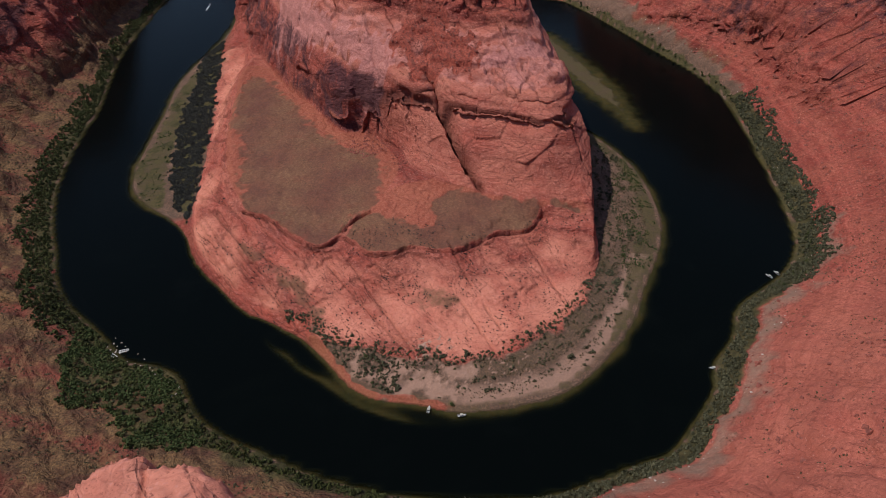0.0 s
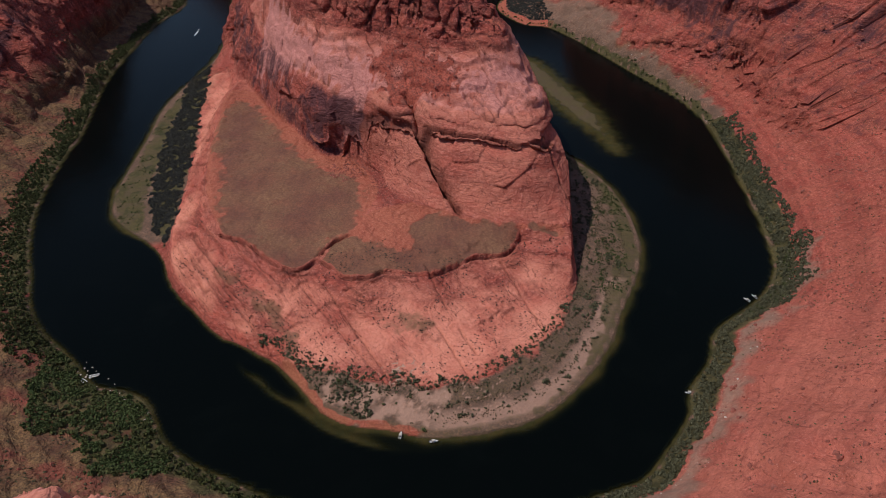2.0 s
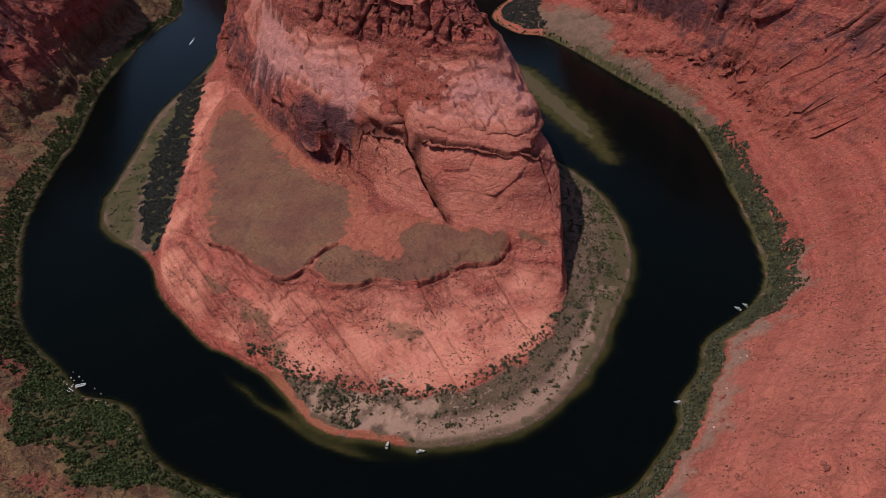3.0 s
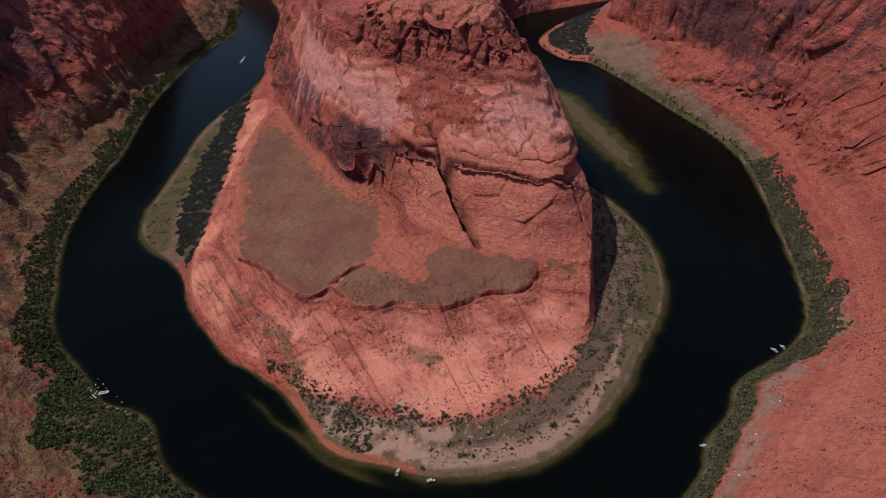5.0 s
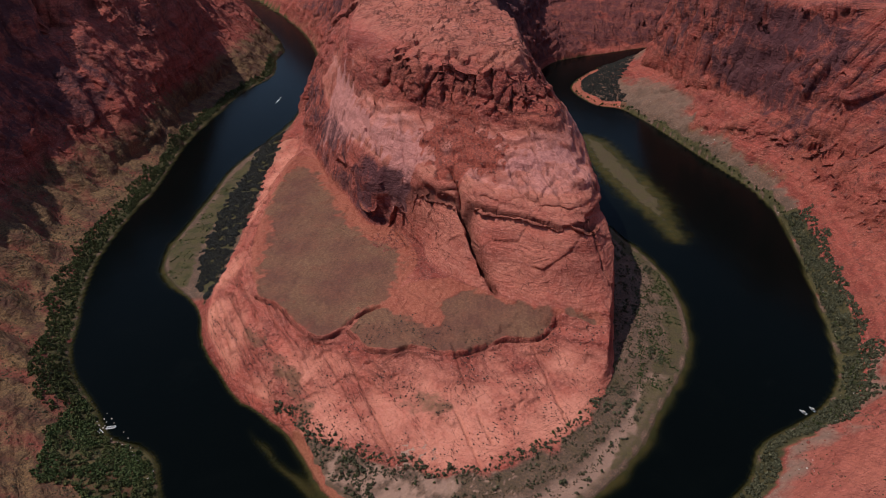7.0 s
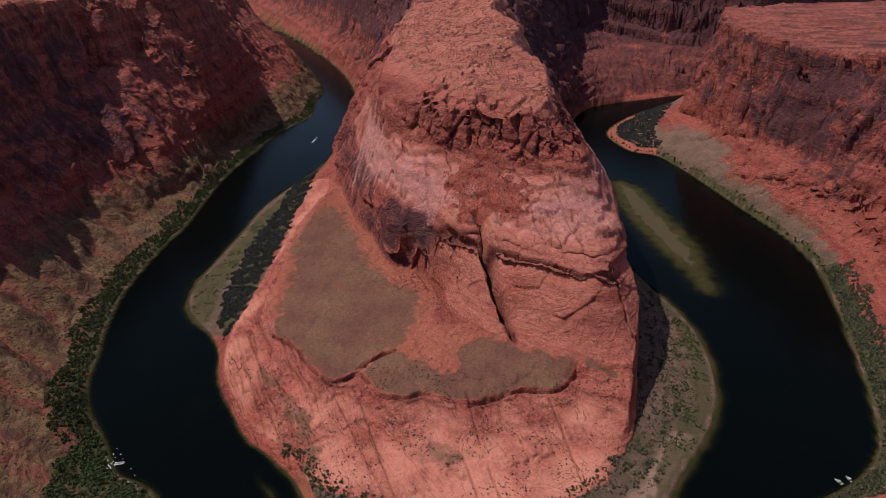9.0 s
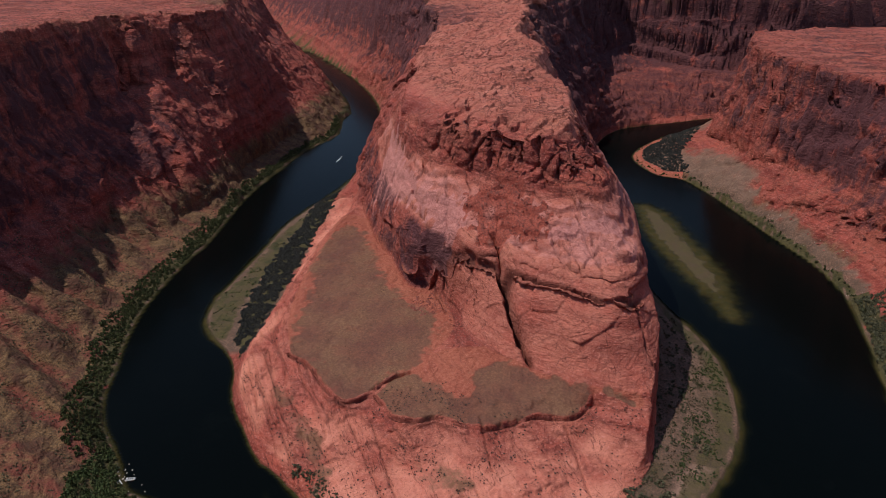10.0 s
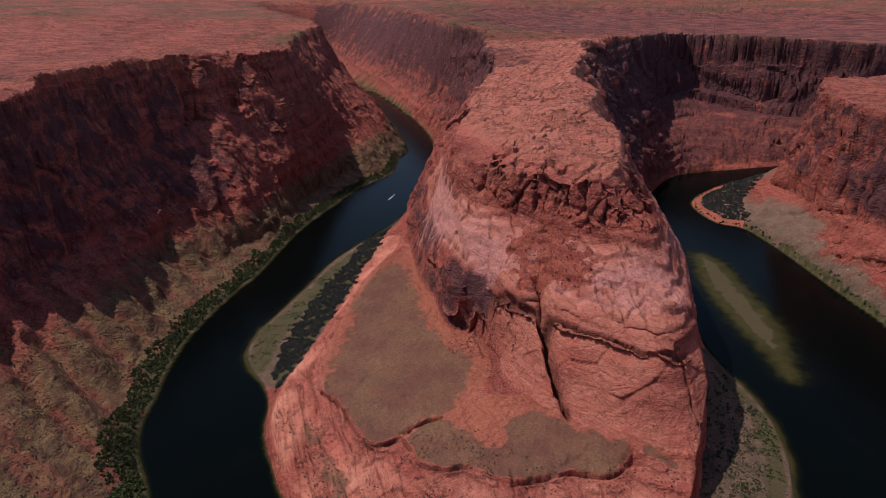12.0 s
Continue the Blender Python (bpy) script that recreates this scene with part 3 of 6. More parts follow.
def sampler(z, origin, cell):
    ny, nx = z.shape

    def at(x, y):
        u, v = np.clip((x - origin[0]) / cell, 0, nx - 1.001), np.clip((y - origin[1]) / cell, 0, ny - 1.001)
        i, j = u.astype(int), v.astype(int)
        a, b = u - i, v - j
        return (z[j, i] * (1 - a) + z[j, i + 1] * a) * (1 - b) + (z[j + 1, i] * (1 - a) + z[j + 1, i + 1] * a) * b

    return at


wide_at = None
for cell in (64.0, 32.0, 16.0, 8.0, CELL):
    wide_at = sampler(relax((X0, X1, Y0, Y1), cell, wide_at), (X0, Y0), cell)
BUTTE_BOX = (-320.0, 180.0, 300.0, 900.0)
near_at = wide_at
for cell in (2.5, 1.25):
    near_at = sampler(relax(BUTTE_BOX, cell, near_at), (BUTTE_BOX[0], BUTTE_BOX[2]), cell)


def base_at(x, y):
    """The large form: the fine plan of the butte laid into the wide one."""
    z = wide_at(x, y)
    a, b, c, d = BUTTE_BOX
    k = smooth(np.minimum(np.minimum(x - a, b - x), np.minimum(y - c, d - y)), 4, 24)
    m = k > 0
    if m.any():
        z[m] = z[m] * (1 - k[m]) + near_at(x[m], y[m]) * k[m]
    return z


# distance to the banks on a raster, and whether a place is wet: below zero in the water
gx, gy = np.meshgrid(np.arange(X0, X1 + 1, 8.0), np.arange(Y0, Y1 + 1, 8.0))
ORIGIN = (X0, Y0)
d_in, d_out = line_distance(gx, gy, INNER[::2]), line_distance(gx, gy, OUTER[::2])
inner_at, outer_at = sampler(d_in, ORIGIN, 8.0), sampler(d_out, ORIGIN, 8.0)
bank_at = sampler(np.minimum(d_in, d_out) * np.where(inside(gx, gy, RIVER), -1, 1), ORIGIN, 8.0)


def inner_side(x, y):
    return inner_at(x, y) < outer_at(x, y)


def on_island(x, y):
    out = np.zeros(x.shape, bool)
    m = (x > 105) & (x < 225) & (y > 715) & (y < 1040)
    out[m] = inside(x[m], y[m], ISLAND)
    return out


SUNKEN_BAR = spline([(-181, 399), (-150, 370), (-110, 337), (-70, 309), (-45, 297), (-18, 289), (20, 286)], 6)


def river_depth(x, y):
    """How far the bed lies under the water, with shallows along the inner bank and round the island."""
    di, do = inner_at(x, y), outer_at(x, y)
    di = np.maximum(di + 2.5 * fbm(x, y, 30, 3), 0)
    sheer = np.maximum(smooth(-x, 128, 150) * (1 - smooth(y, 500, 535)), smooth(y, 700, 740) * smooth(x, -100, 0))
    d = np.minimum((0.22 + 0.10 * smooth(-x, 10, 50) * (y < 430) + 0.5 * sheer) * di + 0.003 * di ** 2, 0.6 * do)
    d = np.clip(d, 0.0, 7) + np.minimum(0.05 * np.minimum(di, do), 0.2)
    m = (x > -200) & (x < 40) & (y > 265) & (y < 420)
    if m.any():
        off = line_distance(x[m] + 3 * fbm(x[m], y[m], 25, 2), y[m], SUNKEN_BAR)
        k = np.exp(-((off / 7.0) ** 2)) * smooth(x[m], -190, -120) * (1 - 0.8 * smooth(x[m], -40, 20))
        d[m] = d[m] * (1 - k) + np.minimum(d[m], 1.0) * k
    return d


SLAB_CRACKS = [[(-183, 452), (-114, 364)], [(-104, 434), (-28, 345)], [(-86, 437), (-25, 348)], [(63, 475), (98, 395)], [(-2, 458), (18, 414)],
               [(10, 396), (36, 348)], [(27, 395), (41, 372)], [(-167, 450), (-97, 391)], [(-211, 478), (-129, 369)], [(-222, 465), (-151, 388)]]
WALL_CRACKS = [[(-66, 591), (-142, 714), (-170, 748)], [(20, 634), (41, 585)], [(47, 639), (74, 585)], [(104, 572), (116, 553), (127, 538)], [(-95, 690), (-72, 625)], [(31, 612), (52, 592), (60, 575)], [(66, 613), (79, 576)], [(-50, 606), (-18, 602)]]
MAIN_CRACK = [(-28, 622), (-18, 602), (-6, 576), (8, 552), (20, 535), (36, 512)]


def spur_at(x, y):
    """1 on the crests of the grassy spurs above the west bank, 0 in the gullies between them."""
    lobe = (0.27 * x + 0.96 * y - 461 + 9 * fbm(x, y, 46, 3) + 6 * fbm(x, y, 110, 2)) / 43.0
    return (0.5 + 0.5 * np.cos(2 * np.pi * lobe)) ** 0.8


def ridges(u, v, size, stretch):
    """Long low ribs of rock along v, across u."""
    return 1 - 2 * np.abs(fbm(u, v / stretch, size, 3, 0.55))


def ground_height(x, y, marks=None):
    """The ground's height: the large form, broken up by ledges, flutes, blocks and cracks. marks: takes up where the
    joints run and where shade is painted into them.
    """
    joint = np.zeros(x.shape)
    far = smooth(np.hypot(x + 20, y - 560), 270, 560)
    w1, w2 = fbm(x, y, 46, 4, 0.55), fbm(x + 311, y - 97, 46, 4, 0.55)
    warp = 1.3 + 7.5 * far
    wx, wy = x + warp * w1, y + warp * w2
    z = base_at(wx, wy)
    e = 3.0
    slope = np.hypot(base_at(wx + e, wy) - base_at(wx - e, wy), base_at(wx, wy + e) - base_at(wx, wy - e)) / (2 * e)
    steep = smooth(slope, 0.35, 1.3)
    low = smooth(z, 3, 14)
    # ledges: flat treads and steep risers that follow the dipping beds
    dip = z + 0.035 * x + 7 * w1
    tread = 9.0 + 6.0 * far
    bench = smooth(y, 1350, 1500) * smooth(x, -150, 0) + far * smooth(x, 380, 440) * smooth(z, 90, 130)
    k = dip / tread - np.floor(dip / tread)
    z = z + steep * low * (smooth(k, 0.25, 0.85) - k) * tread * (0.05 + 0.16 * far * smooth(x, -400, -200) + 0.5 * bench)
    k = dip / 3.3 - np.floor(dip / 3.3)
    z = z + steep * low * (smooth(k, 0.2, 0.8) - k) * 3.3 * (0.10 + 0.1 * far + 0.2 * bench)
    # broken blocks of the cap
    cap = smooth(z, 148, 158) * (1 - smooth(z, 192, 206)) * (1 - smooth(y, 790, 860)) * smooth(y, 640, 665) * smooth(x, -150, -100)
    m = cap > 0
    if m.any():
        xc, yc = x[m], y[m]
        b1, e1 = blocks(xc + 3 * fbm(xc, yc, 9, 2), yc, 12.0)
        b2, e2 = blocks(xc * 1.2 + 40, yc + 2 * fbm(xc, yc, 7, 2), 5.0)
        p1, g1 = facets(xc + 3 * w1[m], yc, 16.0, 5.0, 0.25)
        joint[m] = np.maximum(joint[m], 0.7 * cap[m] * np.exp(-((g1 / 0.9) ** 2)))
        z[m] += cap[m] * (p1 + (b1 - 0.5) * 1.6 - 1.2 * (1 - smooth(e1, 0.0, 0.10)) + (b2 - 0.5) * 0.8 - 0.4 * (1 - smooth(e2, 0.0, 0.14)))
    # the bare rock on top: low broken steps and joints
    top = smooth(z, 192, 204)
    m = top > 0
    if m.any():
        xc, yc, w = x[m], y[m], w1[m]
        b3, e3 = blocks(xc * 0.55 + 7 * w, yc + 5 * w2[m], 9.0)
        near_top = 1 - 0.4 * far[m]
        rise = (0.05 * xc + 0.03 * yc + 15 * fbm(xc * 0.8, yc * 1.5, 85, 3, 0.42)) / 3.4
        k = rise - np.floor(rise)
        z[m] += top[m] * near_top * (3.4 * (smooth(k, 0.0, 0.12) - k) + (b3 - 0.5) * 0.3 - 0.3 * (1 - smooth(e3, 0.0, 0.10)))
        p1, g1 = facets(xc * 0.75 + 5 * w, yc * 1.15 + 5 * w2[m], 26.0, 1.2, 0.09)
        p2, g2 = facets(xc + 3 * w + 90, yc * 1.4, 7.5, 0.4, 0.12)
        z[m] += top[m] * near_top * (p1 + p2 - 1.2 * np.exp(-((g1 / 0.8) ** 2)))
        joint[m] = np.maximum(joint[m], 0.7 * top[m] * near_top * np.exp(-((g1 / 0.8) ** 2)))
        joint[m] = np.maximum(joint[m], top[m] * near_top * (0.1 * (1 - smooth(e3, 0.0, 0.06)) + 0.85 * smooth(k, 0.0, 0.03) * (1 - smooth(k, 0.10, 0.2))))
    # slanting slabs of the apron and of the shoulder above the ledge
    apron = (1 - smooth(z, 27, 32)) * low * (1 - far) * smooth(z, 5, 9)
    slab = ridges(0.78 * x + 0.62 * y, 0.62 * x - 0.78 * y, 13, 7.0)
    z = z + apron * slab * (0.3 + 1.0 * smooth(-x, 70, 150))
    sheet = (z + 3.5 * w1 + 0.02 * x) / 5.5
    k = sheet - np.floor(sheet)
    patchy = smooth(w2, -0.1, 0.25)
    z = z + apron * patchy * (smooth(k, 0.4, 0.55) - k) * 5.5 * 0.36
    joint = np.maximum(joint, 0.45 * apron * patchy * smooth(k, 0.40, 0.45) * (1 - smooth(k, 0.5, 0.56)))
    rill = fbm(0.78 * x + 0.62 * y, (0.62 * x - 0.78 * y) / 9, 11, 2, 0.5)
    line = np.exp(-((rill / 0.05) ** 2)) * apron
    z = z - (0.7 + 2.2 * smooth(-x, 80, 150)) * line
    joint = np.maximum(joint, line * (0.06 + 0.6 * smooth(-x, 80, 150)))
    shoulder = smooth(z, 100, 108) * (1 - smooth(z, 148, 156)) * (1 - far) * (y < 860)
    m = shoulder > 0
    if m.any():
        p1, g1 = facets(0.55 * x[m] + 0.8 * z[m] + 4 * w1[m], 0.75 * y[m] - 0.4 * x[m] + 4 * w2[m], 34.0, 4.0, 0.13)
        z[m] += shoulder[m] * (p1 - 1.6 * np.exp(-((g1 / 1.0) ** 2)))
        joint[m] = np.maximum(joint[m], 0.75 * shoulder[m] * np.exp(-((g1 / 0.9) ** 2)))
    plate = (dip + 0.10 * x) / 12.5
    k = plate - np.floor(plate)
    z = z + shoulder * (smooth(k, 0.42, 0.66) - k) * 12.5 * 0.34
    rill = fbm(0.83 * x + 0.55 * y, (0.55 * x - 0.83 * y) / 6, 15, 2, 0.5)
    line = np.exp(-((rill / 0.028) ** 2)) * shoulder
    z = z - 2.4 * line
    joint = np.maximum(joint, 0.9 * line)
    joint = np.maximum(joint, 0.45 * shoulder * smooth(k, 0.42, 0.50) * (1 - smooth(k, 0.52, 0.60)))
    # roll of the ground, gullies on the open slopes
    z = z + low * (0.8 * fbm(x, y, 24, 3, 0.55) + 0.3 * fbm(x, y, 5.5, 3, 0.65))
    open_slope = smooth(slope, 0.10, 0.3) * (1 - smooth(slope, 0.9, 1.5)) * low * smooth(far, 0.2, 0.9)
    gully = ridges(x * 0.5 + 0.9 * y, y * 0.5 - 0.35 * x, 34, 1.6)
    dome = smooth(x, 362, 400) * smooth(y, 650, 730) * (1 - smooth(y, 960, 1040)) * smooth(z, 24, 40)
    m = dome > 0
    if m.any():
        xc, yc = x[m], y[m]
        z[m] += dome[m] * (10 * ridges(0.45 * xc + 0.9 * yc, 0.9 * xc - 0.45 * yc, 46, 2.6) + 4.5 * ridges(0.2 * xc + yc, xc - 0.2 * yc, 17, 2.5))
    # grassy spurs that run down to the west bank, with narrow gullies between them
    west = smooth(-x, 290, 350) * smooth(y, 360, 400) * (1 - smooth(y, 830, 900)) * (z > 2)
    spur = spur_at(x, y)
    z = z + west * 13.0 * smooth(z, 4, 18) * (1 - smooth(z, 85, 120)) * (spur - 0.55)
    z = z + open_slope * ((2.6 - 1.2 * west) * gully + 0.3 * ridges(x, y, 13, 1.0))
    z = z + smooth(z, 225, 245) * far * (2.5 * w1 + np.where(np.hypot(x, y - 600) > 1500, 6 * w2, 0))
    # joints in the slabs and the walls of the butte
    near = (np.abs(x + 40) < 230) & (y > 330) & (y < 780)
    if near.any():
        nx_, ny_ = x[near], y[near]
        wob = 1.5 * fbm(nx_, ny_, 12, 2)
        cut = np.zeros(nx_.shape)
        for c in SLAB_CRACKS:
            cut += 2.2 * np.exp(-((line_distance(nx_ + 0.5 * wob, ny_, np.array(c, float)) / 0.55) ** 2))
        for c in WALL_CRACKS:
            cut += 3.2 * np.exp(-((line_distance(nx_ + wob, ny_, np.array(c, float)) / 1.1) ** 2))
        for c in (ledge(LIP_WEST, 1.7, 0), ledge(LIP_EAST, 1.7, 0)):
            cut += 3.4 * np.exp(-((line_distance(nx_ + 0.4 * wob, ny_, spline(c, 4)) / 0.85) ** 2)) * smooth(fbm(nx_, ny_, 18, 2), -0.5, -0.1)
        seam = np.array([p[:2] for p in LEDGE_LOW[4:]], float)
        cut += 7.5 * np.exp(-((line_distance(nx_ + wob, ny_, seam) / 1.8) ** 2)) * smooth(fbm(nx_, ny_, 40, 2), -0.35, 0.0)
        # darkens joints, and paints the shadow under the lips and the ledge seam
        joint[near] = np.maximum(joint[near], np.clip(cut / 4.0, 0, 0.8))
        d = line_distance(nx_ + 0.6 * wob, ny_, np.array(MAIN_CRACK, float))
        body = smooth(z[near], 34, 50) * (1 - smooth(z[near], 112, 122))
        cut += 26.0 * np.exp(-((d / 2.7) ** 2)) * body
        # the main crack's inner shadow, painted as colour on top of its depth
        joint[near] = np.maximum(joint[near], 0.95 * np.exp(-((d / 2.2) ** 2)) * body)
        z[near] -= cut
    bank = bank_at(x, y)
    z = np.where(bank < 0, np.minimum(-river_depth(x, y) * smooth(-bank, 0.0, 6.0), 0.06 * bank), np.maximum(z, 0.06 * np.minimum(bank, 8)))
    isl = (x > 85) & (x < 245) & (y > 700) & (y < 1060) & (bank < -3)
    if isl.any():
        d = line_distance(x[isl], y[isl], ISLAND) * np.where(on_island(x[isl], y[isl]), 1, -1)
        z[isl] = np.maximum(z[isl], np.clip(0.09 * d - 0.5 + 0.45 * fbm(x[isl], y[isl], 12, 3), -6, 0.22))
    if marks is not None:
        marks.append(joint * low)
    return z


def area(x, y, points, soft=5.0, rough=4.0):
    """How far a place lies in a patch of the plan, 0 to 1, with an uneven edge."""
    p = np.array(points, float)
    lo, hi = p.min(0) - 30, p.max(0) + 30
    out = np.zeros(x.shape)
    m = (x > lo[0]) & (x < hi[0]) & (y > lo[1]) & (y < hi[1])
    if m.any():
        s = spline(list(map(tuple, p)) + [tuple(p[0])], 5)
        d = line_distance(x[m], y[m], s) * np.where(inside(x[m], y[m], s), 1, -1) + rough * fbm(x[m], y[m], 11, 3)
        out[m] = smooth(d, -soft, soft)
    return out


def spacing(ends, steps):
    """Places along an axis, with a step of its own in each stretch."""
    out = [ends[0]]
    for a, b, s in zip(ends[:-1], ends[1:], steps):
        n = max(1, int(round((b - a) / s)))
        out += list(a + (b - a) * np.arange(1, n + 1) / n)
    return np.array(out)


XS = spacing([-4700, -2400, -1400, -1000, -740, -520, -300, 215, 380, 480, 700, 1100, 2400, 4700], [230, 60, 14, 5.0, 2.0, 1.9, 1.1, 2.0, 2.8, 6, 16, 70, 230])
YS = spacing([-1900, -300, 40, 150, 220, 330, 760, 1100, 1500, 1950, 2500, 3200, 4800], [160, 12, 4.0, 2.4, 1.7, 1.1, 1.9, 2.7, 4.0, 12, 40, 160])
gx, gy = np.meshgrid(XS, YS)


def gather(c, rise, blur):
    """Draws the grid's lines together along one axis (the last) where the ground is steep."""
    w = np.sqrt(1 + (0.55 * np.clip(rise, 0, 9)) ** 2)
    for _ in range(blur):
        w = np.maximum(w, 0.5 * w + 0.25 * (np.roll(w, 1, 1) + np.roll(w, -1, 1)))
        w = 0.5 * w + 0.25 * (np.roll(w, 1, 0) + np.roll(w, -1, 0))
    out = np.empty_like(c)
    for r in range(c.shape[0]):
        cum = np.concatenate([[0], np.cumsum(0.5 * (w[r, 1:] + w[r, :-1]) * np.diff(c[r]))])
        # keep every stretch of about 60 lines where it is, so that no part of the ground is starved
        keep = np.arange(0, c.shape[1], 60)
        keep[-1] = c.shape[1] - 1
        target = np.interp(np.arange(c.shape[1]), keep, cum[keep])
        out[r] = np.interp(target, cum, c[r])
    for _ in range(3):
        out[1:-1] = 0.5 * out[1:-1] + 0.25 * (out[2:] + out[:-2])
    return out


rough_z = base_at(gx, gy)
rise_x = np.abs(np.gradient(rough_z, axis=1) / np.gradient(gx, axis=1))
rise_y = np.abs(np.gradient(rough_z, axis=0) / np.gradient(gy, axis=0))
new_x = gather(gx, rise_x, 3)
new_y = gather(gy.T, rise_y.T, 3).T
px, py = new_x, new_y
joint_shade_marks = []
pz = ground_height(px.ravel(), py.ravel(), joint_shade_marks).reshape(px.shape)
# push steep faces in and out bed by bed: overhangs, alcoves and hard ledges
zx = np.gradient(pz, axis=1) / np.maximum(np.gradient(px, axis=1), 0.2)
zy = np.gradient(pz, axis=0) / np.maximum(np.gradient(py, axis=0), 0.2)
for _ in range(2):
    zx[1:-1, 1:-1] = 0.25 * (2 * zx[1:-1, 1:-1] + zx[2:, 1:-1] + zx[:-2, 1:-1])
    zy[1:-1, 1:-1] = 0.25 * (2 * zy[1:-1, 1:-1] + zy[1:-1, 2:] + zy[1:-1, :-2])
sl = np.hypot(zx, zy) + 1e-6
bed = pz + 0.035 * px + 5 * fbm(px, py, 120, 3)
far2 = smooth(np.hypot(px + 20, py - 560), 270, 560)
far_north = smooth(py, 1350, 1500) * smooth(px, -150, 0)
push = smooth(sl, 0.9, 2.2) * smooth(pz, 6, 20) * ((1.6 + 1.2 * far2 + 2.0 * far_north) * perlin(bed / (6.5 + 9 * far2), px * 0 + 3.7) + (0.25 + 0.55 * far2) * perlin(bed / 2.2, px * 0 + 8.1)
                                                  + (0.9 - 0.3 * far2) * perlin(px / 12 + bed / 30, py / 12 - bed / 23))
inward = inner_at(px, py) < outer_at(px, py)
west_side = ((~inward) & (px < -200)) * 1.0


def slabs(along, side, size):
    """Slanting slabs that overlap like shingles: a slow rise along the wall, then a sharp step back, each as high as chance has it."""
    s = along / size + 0.55 * fbm(along, side, 2.2 * size, 2)
    i = np.floor(s).astype(np.int64)
    f = s - i
    tall = 0.35 + 0.65 * VAL[PERM[i & 511]]
    return tall * np.where(f < 0.8, f / 0.8, 1 - smooth(f, 0.8, 1.0))


steepness = far2 * smooth(sl, 0.55, 1.2) * smooth(pz, 14, 45)
slant = py + 0.75 * pz
# the ribs, clefts and bays of the west wall, along its slanting joints
WEST_FORM = [(500, 0), (600, 3), (640, -3), (700, 2), (760, -2), (820, 4), (850, -6), (870, 2), (905, 4), (928, -12), (936, -12), (944, 14), (965, 12), (1000, 0), (1040, -10), (1100, -9),
             (1150, -7), (1165, 8), (1185, 11), (1230, 4), (1260, -6), (1290, 8), (1330, 3), (1370, -5), (1390, 7), (1450, 0), (1500, -4), (1530, 4), (1600, 0)]
along = py + 0.57 * (250 - pz) + 6 * fbm(px, py, 40, 3)
rib = np.interp(along, *zip(*WEST_FORM))
column_w, joint_w = facets(py + 0.15 * pz + 4 * fbm(px, py, 30, 2), 0.22 * pz + 0.2 * px, 21.0, 4.5, 0.12)
lower = 1 - smooth(pz, 110, 170)
push += west_side * steepness * (0.4 * rib + 0.7 * column_w * (1 - 0.5 * lower) - 1.6 * np.exp(-((joint_w / 1.2) ** 2)) + lower * (3.5 * slabs(slant + 0.2 * pz + 31, px, 27.0) - 1.2) + 1.5 * slabs(slant - 0.3 * pz, px, 10.5) - 0.8)
fins = 1 - 2 * np.abs(perlin((px + 0.45 * pz) / 62, (py - 0.3 * pz) / 62)) + 0.45 * (1 - 2 * np.abs(perlin((px - 0.3 * pz) / 24, (py + 0.2 * pz) / 24)))
slot, slot_edge = blocks(px * 0.6 + 0.12 * pz, py * 0.6, 24.0)
plates, gap = facets(px * 0.7 + py * 0.7 + 0.35 * pz + 9 * fbm(px, py, 60, 2), 1.15 * pz + 0.25 * py, 58.0, 8.0, 0.12)
plates_b, gap_b = facets(px * 0.8 - py * 0.8 + 0.5 * pz, 1.2 * pz - 0.2 * px, 17.0, 3.2, 0.2)
push += steepness * np.where(west_side > 0, 0.3, 1.0) * (plates + np.where(west_side > 0, 0.2, 0.55) * plates_b - 2.5 * np.exp(-((gap / 1.8) ** 2)) - 1.0 * np.exp(-((gap_b / 1.2) ** 2)))
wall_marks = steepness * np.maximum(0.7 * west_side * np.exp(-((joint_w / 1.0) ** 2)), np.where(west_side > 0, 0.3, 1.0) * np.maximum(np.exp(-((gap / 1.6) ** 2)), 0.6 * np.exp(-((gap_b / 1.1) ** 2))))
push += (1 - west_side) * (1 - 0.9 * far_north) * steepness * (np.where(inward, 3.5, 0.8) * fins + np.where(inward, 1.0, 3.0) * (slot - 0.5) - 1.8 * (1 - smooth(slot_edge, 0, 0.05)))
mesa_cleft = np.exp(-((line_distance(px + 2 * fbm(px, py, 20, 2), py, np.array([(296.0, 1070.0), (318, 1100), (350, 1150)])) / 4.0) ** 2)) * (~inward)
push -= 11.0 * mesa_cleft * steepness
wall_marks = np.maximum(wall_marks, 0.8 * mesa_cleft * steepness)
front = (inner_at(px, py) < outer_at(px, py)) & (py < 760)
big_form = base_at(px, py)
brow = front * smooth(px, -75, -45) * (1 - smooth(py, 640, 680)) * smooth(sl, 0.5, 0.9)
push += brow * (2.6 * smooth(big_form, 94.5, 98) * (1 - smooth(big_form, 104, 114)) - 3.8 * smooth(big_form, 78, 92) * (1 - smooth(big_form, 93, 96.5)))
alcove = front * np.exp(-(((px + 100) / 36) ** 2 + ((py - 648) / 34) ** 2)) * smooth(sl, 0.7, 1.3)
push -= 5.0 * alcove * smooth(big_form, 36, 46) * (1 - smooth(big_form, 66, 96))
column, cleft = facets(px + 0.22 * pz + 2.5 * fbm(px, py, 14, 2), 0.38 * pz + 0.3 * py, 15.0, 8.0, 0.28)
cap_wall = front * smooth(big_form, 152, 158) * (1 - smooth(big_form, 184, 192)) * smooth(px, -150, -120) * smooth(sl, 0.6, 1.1)
